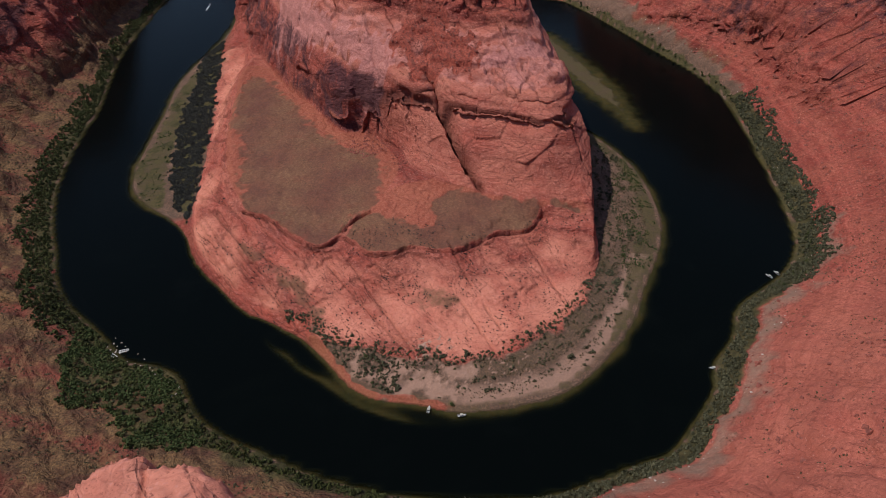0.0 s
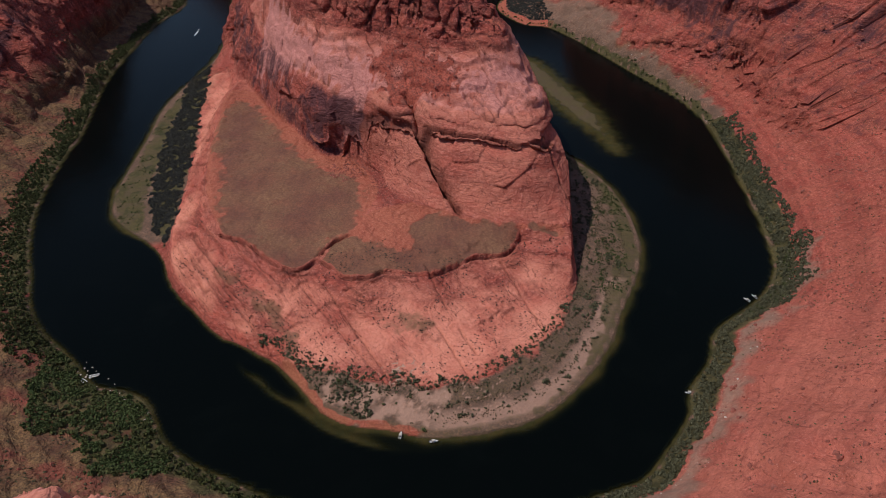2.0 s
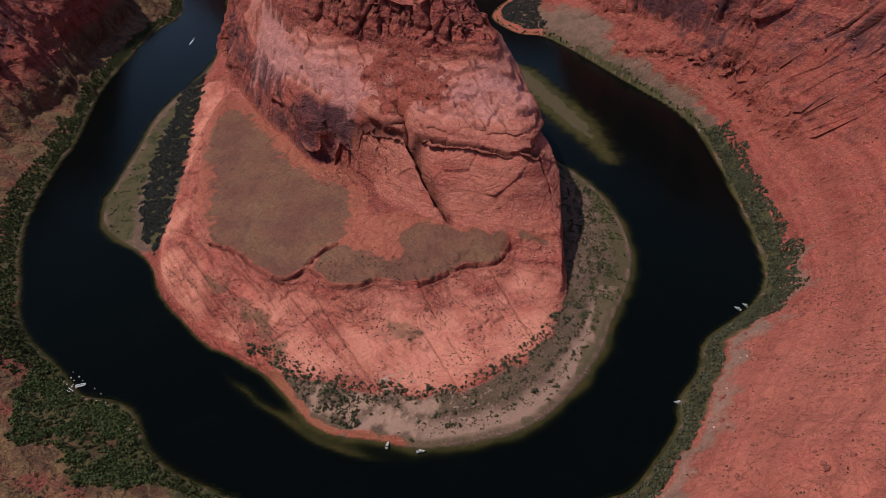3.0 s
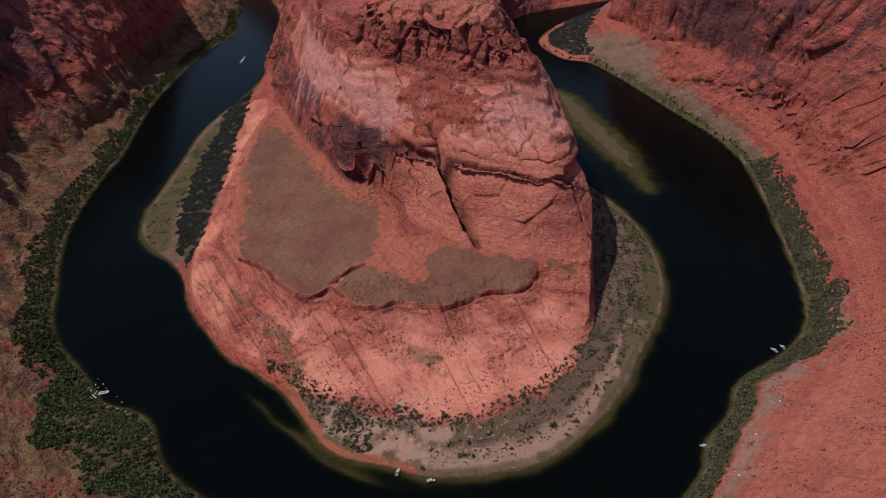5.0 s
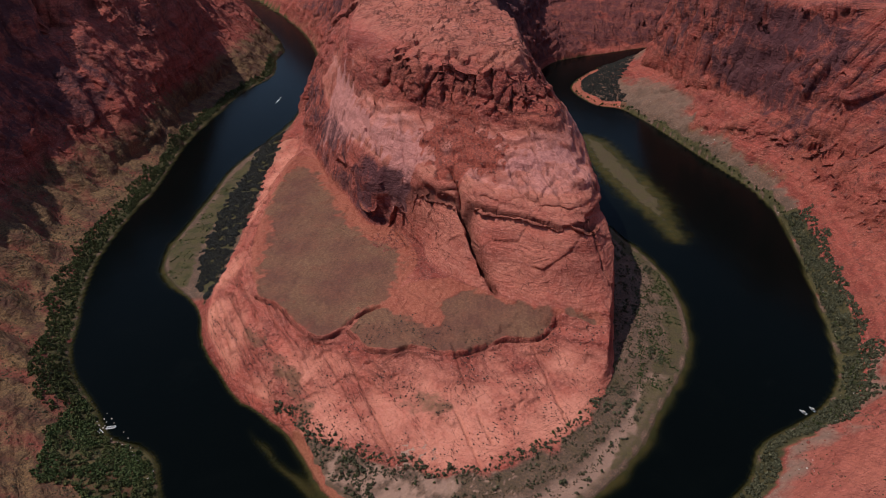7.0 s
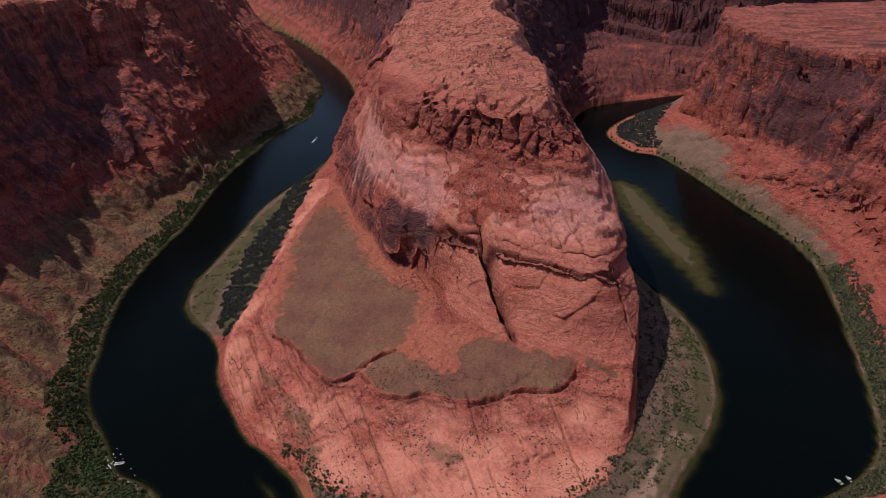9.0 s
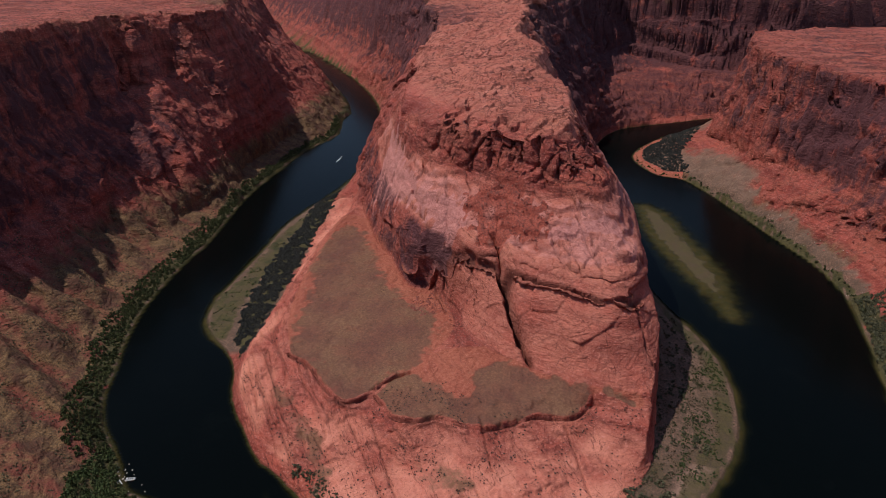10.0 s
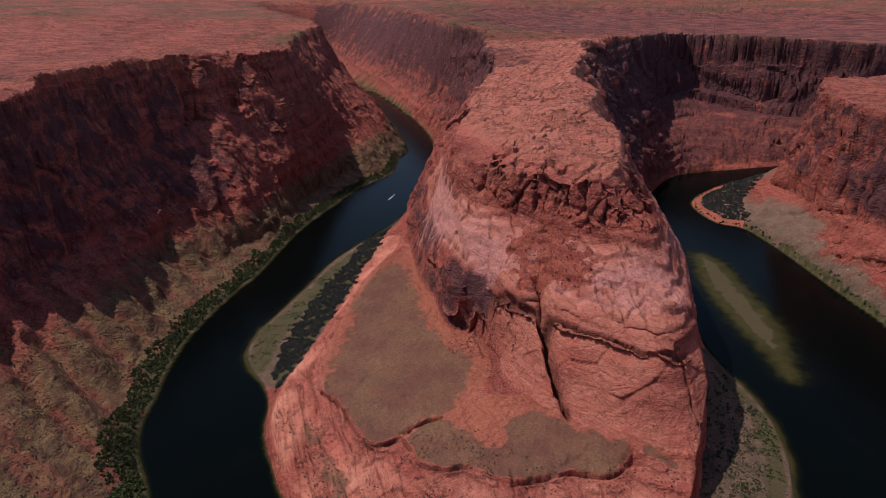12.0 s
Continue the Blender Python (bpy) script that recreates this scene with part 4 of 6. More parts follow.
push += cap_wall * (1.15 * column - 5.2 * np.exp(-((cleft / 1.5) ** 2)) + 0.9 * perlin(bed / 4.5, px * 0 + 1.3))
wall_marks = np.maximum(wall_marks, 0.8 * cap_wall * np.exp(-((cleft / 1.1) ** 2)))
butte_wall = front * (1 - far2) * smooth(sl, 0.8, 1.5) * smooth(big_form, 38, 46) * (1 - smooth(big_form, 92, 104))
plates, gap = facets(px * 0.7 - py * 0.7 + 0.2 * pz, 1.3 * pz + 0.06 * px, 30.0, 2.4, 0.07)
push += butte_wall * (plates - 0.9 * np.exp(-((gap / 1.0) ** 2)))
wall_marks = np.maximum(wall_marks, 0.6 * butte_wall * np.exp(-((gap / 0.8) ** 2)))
crags = 1 - 2 * np.abs(perlin((px + 0.6 * pz) / 21 + 0.4 * fbm(px, py, 50, 2), (py - 0.5 * pz) / 21)) + 0.5 * (1 - 2 * np.abs(perlin((px - 0.5 * pz) / 9.5, (py + 0.7 * pz) / 9.5)))
push += (crags - 0.5) * smooth(sl, 0.5, 1.1) * smooth(pz, 14, 30) * (1.3 + 0.7 * far2 + 0.6 * front * smooth(big_form, 100, 110)) * (1 - 0.7 * butte_wall) * (1 - 0.6 * west_side) * (1 - 0.7 * far_north) * (1 - front * (1 - smooth(big_form, 150, 156)))
push = np.where(np.isfinite(push), push, 0)
px = px - push * zx / sl
py = py - push * zy / sl

# what covers the rock: soil, sand, weeds, scree; pale beds, dark stains with painted shade, dry grass, orange dust
SOIL_A = [(-194, 510), (-206, 554), (-212, 589), (-232, 633), (-247, 695), (-244, 762), (-222, 758), (-196, 715), (-159, 659), (-119, 608), (-75, 581), (-68, 517),
          (-83, 492), (-99, 460), (-109, 447), (-126, 453), (-156, 481), (-183, 495)]
SOIL_B = [(-92, 460), (-87, 482), (-71, 497), (-49, 487), (-28, 474), (-16, 486), (-20, 500), (-12, 520), (13, 525), (40, 515), (80, 508), (114, 507), (116, 500), (90, 499), (81, 497), (59, 484), (41, 474), (29, 467), (10, 452),
          (-11, 446), (-34, 451), (-47, 441), (-65, 443), (-76, 448)]
ORANGE = [(-219, 762), (-190, 717), (-150, 671), (-116, 630), (-85, 617), (-87, 599), (-120, 611), (-156, 650), (-198, 700), (-224, 744)]
SHELF_A = [p[:2] for p in LIP_WEST] + [(-60, 530), (-55, 580), (-110, 660), (-200, 780), (-262, 800), (-252, 699), (-238, 620), (-216, 550)]
SHELF_B = [p[:2] for p in LIP_EAST] + [(120, 500), (118, 512), (90, 520), (60, 545), (-20, 545), (-70, 520), (-84, 490)]
SCREE = [(-54, 642), (-65, 655), (-42, 673), (-29, 683), (19, 640), (23, 624), (12, 606), (-10, 616), (-26, 609), (-39, 608)]
PALE_A = [(-225, 806), (-201, 826), (-146, 731), (-98, 672), (-57, 659), (-58, 638), (-84, 630), (-133, 688), (-190, 745)]
PALE_B = [(23, 626), (57, 634), (85, 650), (96, 618), (74, 622), (27, 608)]
SALT = [(-36, 352), (-20, 362), (9, 363), (6, 351), (-10, 346), (-28, 340)]
SAND_PALE = [(-70, 340), (-30, 331), (-5, 331), (11, 340), (18, 330), (-5, 312), (-38, 318), (-62, 326)]
SLAB_WEEDS = [(-189, 465), (-166, 452), (-126, 421), (-96, 380), (-104, 373), (-137, 413), (-175, 443)]
SLAB_WEEDS_B = [(-43, 405), (-12, 410), (7, 401), (-4, 390), (-26, 389)]
MARSH = [(164, 673), (189, 637), (199, 571), (195, 514), (173, 463), (153, 447), (150, 487), (160, 541), (160, 613)]
REEDS = [(-285, 330), (-287, 372), (-267, 360), (-242, 338), (-202, 323), (-178, 292), (-160, 262), (-204, 255), (-228, 285), (-262, 289)]
STRIP = [(-250, 508), (-287, 571), (-312, 663), (-330, 746), (-335, 810), (-352, 886), (-345, 968), (-318, 880), (-302, 794), (-279, 690), (-264, 604), (-253, 541)]
NOSE = [(95, 1275), (130, 1378), (180, 1450), (222, 1455), (200, 1340), (178, 1250), (188, 1180), (137, 1188)]
BAR_WEEDS = [(-336, 607), (-339, 681), (-352, 785), (-346, 878), (-325, 759), (-310, 662), (-296, 584), (-281, 535), (-305, 545), (-325, 575)]


def covers(x, y, z):
    s = x.shape
    inner = inner_side(x, y)
    slab_shore = smooth(-x, 100, 118) * (1 - smooth(y, 505, 530)) * inner
    di, do = inner_at(x, y), outer_at(x, y)
    wob = 6 * fbm(x, y, 25, 3)
    shelf_a, shelf_b = area(x, y, SHELF_A, 1.2, 0.8), area(x, y, SHELF_B, 1.2, 0.8)
    soil = np.maximum(area(x, y, [(-203, 503)] + SOIL_A, 13, 8) * shelf_a * (1 - smooth(base_at(x, y), 36.5, 39)), area(x, y, SOIL_B, 6, 5) * shelf_b)
    soil = np.maximum(soil, 0.85 * shelf_a * (1 - smooth(line_distance(x, y, spline(LIP_WEST[:5], 6)), 5, 22)) * smooth(x, -196, -184))
    soil = np.maximum(soil, 0.75 * shelf_b * (1 - smooth(line_distance(x, y, spline(LIP_EAST, 6)), 3, 16)) * smooth(95 - x, 0, 20))
    soil = np.maximum(soil, 0.55 * area(x, y, SLAB_WEEDS, 3, 4) + 0 * x)
    soil = np.maximum(soil, 0.5 * area(x, y, SLAB_WEEDS_B, 4, 5))
    salt = 0.9 * area(x, y, SALT, 6, 8) * np.exp(-((fbm(x, y, 8, 2) / 0.16) ** 2))
    bar = np.where(inner & (y < 1150), 1 - smooth(base_at(x, y) + 0.15 * wob, 5.2, 7.0), 0.0) * (1 - slab_shore)
    sand = np.maximum(bar * 0.9, salt)
    sand = np.maximum(sand, np.where(inner, 0, 0.8 * (1 - smooth(do + wob, 2, 9)) * (z < 12)))
    gravel = np.where(~inner & (y < 520) & (x > 60), smooth(do + wob, 12, 18) * (1 - smooth(do + 2 * wob, 20, 46)), 0)
    sand = np.maximum(sand, 0.62 * gravel)
    sand = np.maximum(sand, 0.7 * np.where(~inner & (y > 800) & (x > 90) & (z < 60), (1 - smooth(do + 2 * wob, 12 + 44 * smooth(y, 1040, 1140), 34 + 70 * smooth(y, 1040, 1140))) * (1 - smooth(z, 36, 58)), 0))
    green = np.maximum(0.4 * area(x, y, MARSH, 14, 9), (0.6 + 0.4 * smooth(fbm(x, y, 22, 3), -0.1, 0.3)) * area(x, y, BAR_WEEDS, 5))
    green = np.maximum(green, 0.85 * area(x, y, STRIP, 5))
    green = np.maximum(green, 0.6 * area(x, y, REEDS, 5))
    green = np.maximum(green, 0.6 * on_island(x, y))
    rim = np.where(inner & (y < 740) & (x > 0), (1 - smooth(di + 1.5 * wob, 2 + 12 * smooth(x, 115, 165), 6 + 18 * smooth(x, 115, 165))) * smooth(di, 1, 4), 0)
    green = np.maximum(green, 0.6 * rim)
    edge = np.where(inner | (area(x, y, NOSE, 6, 6) > 0.3), 0, (1 - smooth(do + wob, np.where((y > 430) & (x > 0), np.where(y < 800, 15, 3), 10), np.where((y > 430) & (x > 0), np.where(y < 800, 25, 9), 20))) * smooth(do, 0.5, 3) * (z < 14))
    green = np.maximum(green, 0.8 * edge)
    green = np.maximum(green, (0.75 + 0.25 * smooth(fbm(x, y, 40, 3), -0.2, 0.3)) * smooth(-z, 0.02, 0.35))
    orange_nose = area(x, y, NOSE, 6, 6)
    talus = area(x, y, SCREE, 5, 13) * (1 - 0.8 * np.exp(-(((x + 37) / 8) ** 2 + ((y - 646) / 9) ** 2)))
    talus = np.maximum(talus, np.where(inner & (y > 1150) & (x > -150), 0.42 * (1 - smooth(z, 70, 120)), 0))
    west = (~inner) & (x < 0)
    tan = np.where(west, (1 - smooth(z + wob, 30, 62)) * smooth(z, 0.5, 1.5), 0.0)
    spur = np.where(y < 860, spur_at(x, y), 1.0)
    tan = tan * (0.62 + 0.38 * smooth(spur, 0.2, 0.7))
    talus = np.maximum(talus, np.where(west & (z < 90), 0.3 * (1 - smooth(spur, 0.15, 0.5)) * smooth(z, 5, 14), 0))
    tan = np.maximum(tan, np.where(west & (y < 330), 0.5, 0) * (z < 60))
    tan = np.maximum(tan, np.where((~inner) & (x > 180) & (y > 860), (1 - smooth(z + wob, 14, 34)) * 0.8, 0))
    tan = np.maximum(tan, np.where(inner & (y > 800) & (x < -300), (1 - smooth(z + wob, 10, 26)) * 0.35, 0))
    # brown laid thinly on the far talus to dim it like shaded ground
    tan = np.maximum(tan, np.where(inner & (y > 1150) & (x > -150), 0.16 * (1 - smooth(z, 60, 110)) * smooth(z, 3, 8), 0))
    talus = np.maximum(talus, np.where((~inner) & (x > 100) & (y < 900), 0.48 * smooth(z, 8, 20) * (1 - smooth(z, 105, 130)), 0))
    talus = np.maximum(talus, np.where(inner & (y > 1050) & (x < -150), 0.3 * (1 - smooth(z, 215, 240)), 0))
    plain = smooth(z, 238, 247) * smooth(np.hypot(x + 60, y - 700), 450, 900)
    tan = np.maximum(tan, plain * (0.45 + 0.5 * fbm(x, y, 260, 4)))
    slope_east = np.where((~inner) & (x > 100) & (y < 900), smooth(z, 8, 20) * (1 - smooth(z, 105, 130)), 0)
    orange = np.maximum(area(x, y, ORANGE), 0.25 * slope_east * (1 - smooth(sand, 0.1, 0.4)))
    orange = np.maximum(orange, 0.66 * np.maximum(shelf_a, shelf_b) * (1 - smooth(base_at(x, y), 36, 39)))
    orange = np.maximum(orange, np.where(inner & (di < 7) & (x > -125) & (x < 30) & (y < 390), 1 - smooth(di + 0.3 * wob, 2.5, 6), 0) * (1 - slab_shore) * (1 - smooth(x + wob, -40, 20)))
    orange = np.maximum(orange, 0.8 * orange_nose * (1 - smooth(do, 8, 16)) * smooth(do, 1, 3))
    pale = np.maximum(area(x, y, PALE_A, 8, 8), area(x, y, PALE_B, 6, 6))
    pale = np.maximum(pale, 0.6 * area(x, y, SAND_PALE, 6, 16))
    pale = np.maximum(pale, np.where(inner & (y < 900), 0.62 * smooth(base_at(x, y), 104, 112) * (1 - smooth(base_at(x, y), 140, 152)), 0))
    pale = np.maximum(pale, np.where(~inner & (y > 800) & (x > 90) & (z < 44), 0.14 * smooth(do, 10, 20), 0))
    front_bar = bar * (y < 480) * (x > -110)
    trail = np.exp(-((fbm(x + 60, y, 13, 2) / 0.05) ** 2)) * smooth(di, 8, 14) * smooth(x, -60, -30) * (1 - smooth(x, 50, 75))
    shingle = (1 - smooth(di + 0.5 * wob, 14, 24)) * smooth(di, 3, 7) * smooth(x, -10, 20)
    pale = np.maximum(pale, front_bar * np.maximum(0.7 * trail, 0.5 * shingle))
    pale = np.maximum(pale, np.maximum(salt, 0.3 * gravel))
    scrubby = front_bar * smooth(di, 18, 26) * smooth(x, -5, 20) * (1 - trail) + front_bar * smooth(di, 2, 4) * (1 - smooth(di, 6, 9)) * smooth(x, 10, 30)
    green = np.maximum(green, 0.42 * scrubby)
    # alcove and left flank: dark streaks, plus the overhang's shade painted as colour
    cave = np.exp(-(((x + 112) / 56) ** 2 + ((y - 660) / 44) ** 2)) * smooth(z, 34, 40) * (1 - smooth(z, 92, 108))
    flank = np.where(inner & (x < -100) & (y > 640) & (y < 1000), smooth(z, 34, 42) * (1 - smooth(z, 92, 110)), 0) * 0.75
    varnish_shade = np.maximum(1.5 * cave, flank)
    varnish_shade = np.maximum(varnish_shade, np.where((~inner) & (x > 180) & (y > 880), smooth(z, 60, 90) * (1 - smooth(z, 190, 204)), 0) * (0.6 + 0.85 * np.exp(-(((y - 1040) / 75) ** 2))))
    # west wall: more of the purple coat, partly as painted haze
    varnish_shade = np.maximum(varnish_shade, np.where((~inner) & (x < -300), smooth(z, 45, 90) * (1 - smooth(z, 240, 254)), 0) * np.where(y > 870, 0.25, 0.85))
    # far walls and slopes: stained rock, darkened further to paint in their shade
    varnish_shade = np.maximum(varnish_shade, np.where(inner & (y > 1150), smooth(z, 80, 110) * (1 - smooth(z, 244, 256)), 0) * np.where(x > -150, 1.4, 1.45))
    varnish_shade = np.maximum(varnish_shade, np.where(inner & (y > 1150) & (x > -150), 1.25 * smooth(z, 4, 12) * (1 - smooth(z, 240, 250)), 0))
    varnish_shade = np.maximum(varnish_shade, np.where(inner & (y > 1150) & (x < -150), 0.7 * smooth(z, 20, 60), 0) * (1 - smooth(z, 244, 256)))
    varnish_shade = np.maximum(varnish_shade, np.where((~inner) & (x > 350) & (y > 650), smooth(z, 36, 60) * 0.5, 0))
    base = base_at(x, y)
    light = np.where(inner & (y < 900), (1 - smooth(base, 20, 27)) * smooth(base, 5, 8) * (1 - 0.55 * smooth(base + 4 * fbm(x, y, 30, 2), 13, 21)) * np.clip(0.8 + 0.9 * fbm(x, y, 48, 3), 0.2, 1), 0)
    light = np.maximum(light, np.where(inner & (y < 900), smooth(base, 96, 104) * (1 - smooth(base, 140, 152)), 0) * 0.62)
    light = np.maximum(light, np.where(inner & (y < 760), smooth(base, 35, 39) * (1 - smooth(base, 96, 104)), 0) * 0.46 * (1 - np.clip(varnish_shade, 0, 1)))
    light = np.maximum(light, np.where(inner & (y < 900), smooth(base, 22, 26) * (1 - smooth(base, 31, 37)) * 0.3, 0))
    light = np.maximum(light, 0.55 * smooth(base, 185, 200) * inner * (y < 1400))
    light = np.maximum(light, 0.45 * slope_east * (1 - smooth(y + 60 * fbm(x, y, 90, 3), 330, 520)))
    strip_wet = np.where(inner & (di < 8) & (x > -125) & (x < 30) & (y < 390), 1 - smooth(di, 4, 8), 0) * (1 - slab_shore)
    c = np.stack([light, np.maximum(smooth(-z, 0.0, 0.4), 0.22 * strip_wet), np.maximum(joint_shade_marks[0], 0.8 * wall_marks.ravel()), smooth(z, 190, 202) * (1 - smooth(sl.ravel(), 0.5, 1.0))], -1)
    a = np.stack([soil, sand, green, talus], -1)
    b = np.stack([pale, varnish_shade, tan, orange], -1)
    return np.clip(a, 0, 1), np.clip(b, 0, 1.5), np.clip(c, 0, 1)


flat = (px.ravel(), py.ravel(), pz.ravel())
cover_a, cover_b, cover_c = covers(*flat)
verts = np.stack(flat, -1)
ny, nx = px.shape
ii = np.arange(ny * nx).reshape(ny, nx)
quads = np.stack([ii[:-1, :-1], ii[:-1, 1:], ii[1:, 1:], ii[1:, :-1]], -1).reshape(-1, 4)
# one set of normals for the whole ground, so that no seam shows between its parts
fn = np.cross(verts[quads[:, 2]] - verts[quads[:, 0]], verts[quads[:, 3]] - verts[quads[:, 1]])
normals = np.zeros_like(verts)
for c in range(4):
    for axis in range(3):
        normals[:, axis] += np.bincount(quads[:, c], fn[:, axis], len(verts))
normals /= np.linalg.norm(normals, axis=1)[:, None] + 1e-12


def grid_mesh(name, faces, material, layers, shade=True):
    used, idx = np.unique(faces, return_inverse=True)
    idx = idx.reshape(faces.shape)
    me = bpy.data.meshes.new(name)
    me.vertices.add(len(used))
    me.vertices.foreach_set("co", verts[used].astype(np.float32).ravel())
    me.loops.add(idx.size)
    me.loops.foreach_set("vertex_index", idx.astype(np.int32).ravel())
    me.polygons.add(len(idx))
    me.polygons.foreach_set("loop_start", np.arange(0, idx.size, 4, dtype=np.int32))
    me.polygons.foreach_set("use_smooth", np.ones(len(idx), bool))
    me.update(calc_edges=True)
    for key, values in layers.items():
        at = me.attributes.new(key, "FLOAT_COLOR", "POINT")
        at.data.foreach_set("color", values[used].astype(np.float32).ravel())
    if shade:
        me.normals_split_custom_set_from_vertices(normals[used].astype(np.float32))
    me.materials.append(material)
    return new(name, me)


mid = verts[quads].mean(1)
in_land = inner_side(mid[:, 0], mid[:, 1])
bed_face = mid[:, 2] < -0.03
bar_face = ~bed_face & ((in_land & (mid[:, 1] < 1150) & (base_at(mid[:, 0], mid[:, 1]) < 5.6)) | on_island(mid[:, 0], mid[:, 1]))
plateau_face = ~bed_face & (mid[:, 2] > 246) & ~(in_land & (mid[:, 1] < 1150))
rest = ~(bed_face | bar_face | plateau_face)
layers = {"cover_a": cover_a, "cover_b": cover_b, "cover_c": cover_c}
SIDES = [
    ("river_bar", bar_face, "low sandy bars with weeds and scrub along the water", "river bar"),
    ("river_bed", bed_face, "olive river bed under the dark water", "river bed"),
    ("plateau", plateau_face, "flat plateau of bare orange rock and dry grass", "plateau"),
    ("canyon_wall_north", rest & in_land & (mid[:, 1] >= 1150), "far canyon walls dark with stains and painted shade, with ledges and rubble slopes", "canyon wall"),
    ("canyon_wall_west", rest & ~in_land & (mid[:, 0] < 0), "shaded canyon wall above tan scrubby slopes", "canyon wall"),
    ("canyon_wall_east", rest & ~in_land & (mid[:, 0] >= 0), "red sandstone slopes and stained walls over the river", "canyon wall"),
]
for name, mask, label, category in SIDES:
    tagged(grid_mesh(name, quads[mask], TERRAIN, layers), label, category, "", "structure")
butte = tagged(new("butte"), "red sandstone butte inside the river bend, with a brown grassy shelf", "rock butte")
rock_face = rest & in_land & (mid[:, 1] < 1150)
fa = cover_a[quads].mean(1)
big_z = base_at(mid[:, 0], mid[:, 1])
scree_f = rock_face & (fa[:, 3] > 0.5)
cap_f = rock_face & ~scree_f & (big_z > 152)
shelf_f = rock_face & ~cap_f & ~scree_f & (fa[:, 0] > 0.5) & (big_z > 22.5)
apron_f = rock_face & ~shelf_f & (big_z < 33)
wall_f = rock_face & ~(scree_f | cap_f | shelf_f | apron_f)
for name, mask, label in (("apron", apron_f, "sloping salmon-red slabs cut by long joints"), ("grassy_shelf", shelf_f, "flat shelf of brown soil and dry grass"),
                          ("cliff", wall_f, "banded cliff with a deep crack and an alcove dark with stains and painted shade"), ("scree", scree_f, "fan of loose red rubble"),
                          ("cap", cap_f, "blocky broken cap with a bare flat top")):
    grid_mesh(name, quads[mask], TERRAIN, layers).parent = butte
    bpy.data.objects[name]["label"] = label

# ---- the river ----
keep = bank_at(mid[:, 0], mid[:, 1]) < 0
grow = keep.reshape(ny - 1, nx - 1).copy()
for _ in range(3):
    grow[1:] |= grow[:-1]
    grow[:-1] |= grow[1:]
    grow[:, 1:] |= grow[:, :-1]
    grow[:, :-1] |= grow[:, 1:]
deep = smooth(-verts[:, 2], 0.2, 3.2)
flat_verts = verts.copy()
flat_verts[:, 2] = 0.0
flat_verts[:, 0], flat_verts[:, 1] = new_x.ravel(), new_y.ravel()
verts, land_verts = flat_verts, verts
coarse = ii[::2, ::2]
wide_quads = np.stack([coarse[:-1, :-1], coarse[:-1, 1:], coarse[1:, 1:], coarse[1:, :-1]], -1)
grow = grow[::2, ::2][:wide_quads.shape[0], :wide_quads.shape[1]]
tagged(grid_mesh("water", wide_quads[grow], WATER, {"depth": np.repeat(deep[:, None], 4, 1)}, False),
       "dark green river water, nearly black where deep", "river", "", "structure")
verts = land_verts


# ---- plants ----
def part(name, mesh_data, material, parent, label=""):
    mesh_data.materials.append(material)
    ob = new(name, mesh_data)
    ob.parent = parent
    if label:
        ob["label"] = label
    return ob


def triangles(name, co):
    """A mesh of loose triangles from an array of their corners."""
    me = bpy.data.meshes.new(name)
    n = len(co)
    me.vertices.add(n)
    me.vertices.foreach_set("co", co.astype(np.float32).ravel())
    me.loops.add(n)
    me.loops.foreach_set("vertex_index", np.arange(n, dtype=np.int32))
    me.polygons.add(n // 3)
    me.polygons.foreach_set("loop_start", np.arange(0, n, 3, dtype=np.int32))
    me.update(calc_edges=True)
    return me


def crown(leaves, leaf, seed, lumps=5):
    """A lumpy crown of small leaf clumps, one metre in radius, standing on z = 0."""
    r = np.random.RandomState(seed)
    hubs = np.stack([r.uniform(-0.55, 0.55, lumps), r.uniform(-0.55, 0.55, lumps), r.uniform(0.25, 0.75, lumps)], -1)
    size = r.uniform(0.3, 0.55, lumps)
    pick = r.randint(0, lumps, leaves)
    d = r.normal(size=(leaves, 3))
    d /= np.linalg.norm(d, axis=1)[:, None]
    c = hubs[pick] + d * size[pick, None] * r.uniform(0.6, 1.0, (leaves, 1))
    c[:, 2] = np.maximum(c[:, 2], 0.05)
    a = r.normal(size=(leaves, 3))
    a = a - (a * d).sum(1)[:, None] * d * 0.7
    a /= np.linalg.norm(a, axis=1)[:, None]
    b = np.cross(d, a)
    s = leaf * r.uniform(0.6, 1.3, (leaves, 1))
    return np.stack([c + a * s, c - a * s * 0.6 + b * s * 0.9, c - a * s * 0.6 - b * s * 0.9], 1).reshape(-1, 3)


BUSHES = [crown(30, 0.42, k) for k in range(6)]
TUFTS = [crown(12, 0.5, 20 + k, 3) for k in range(5)]


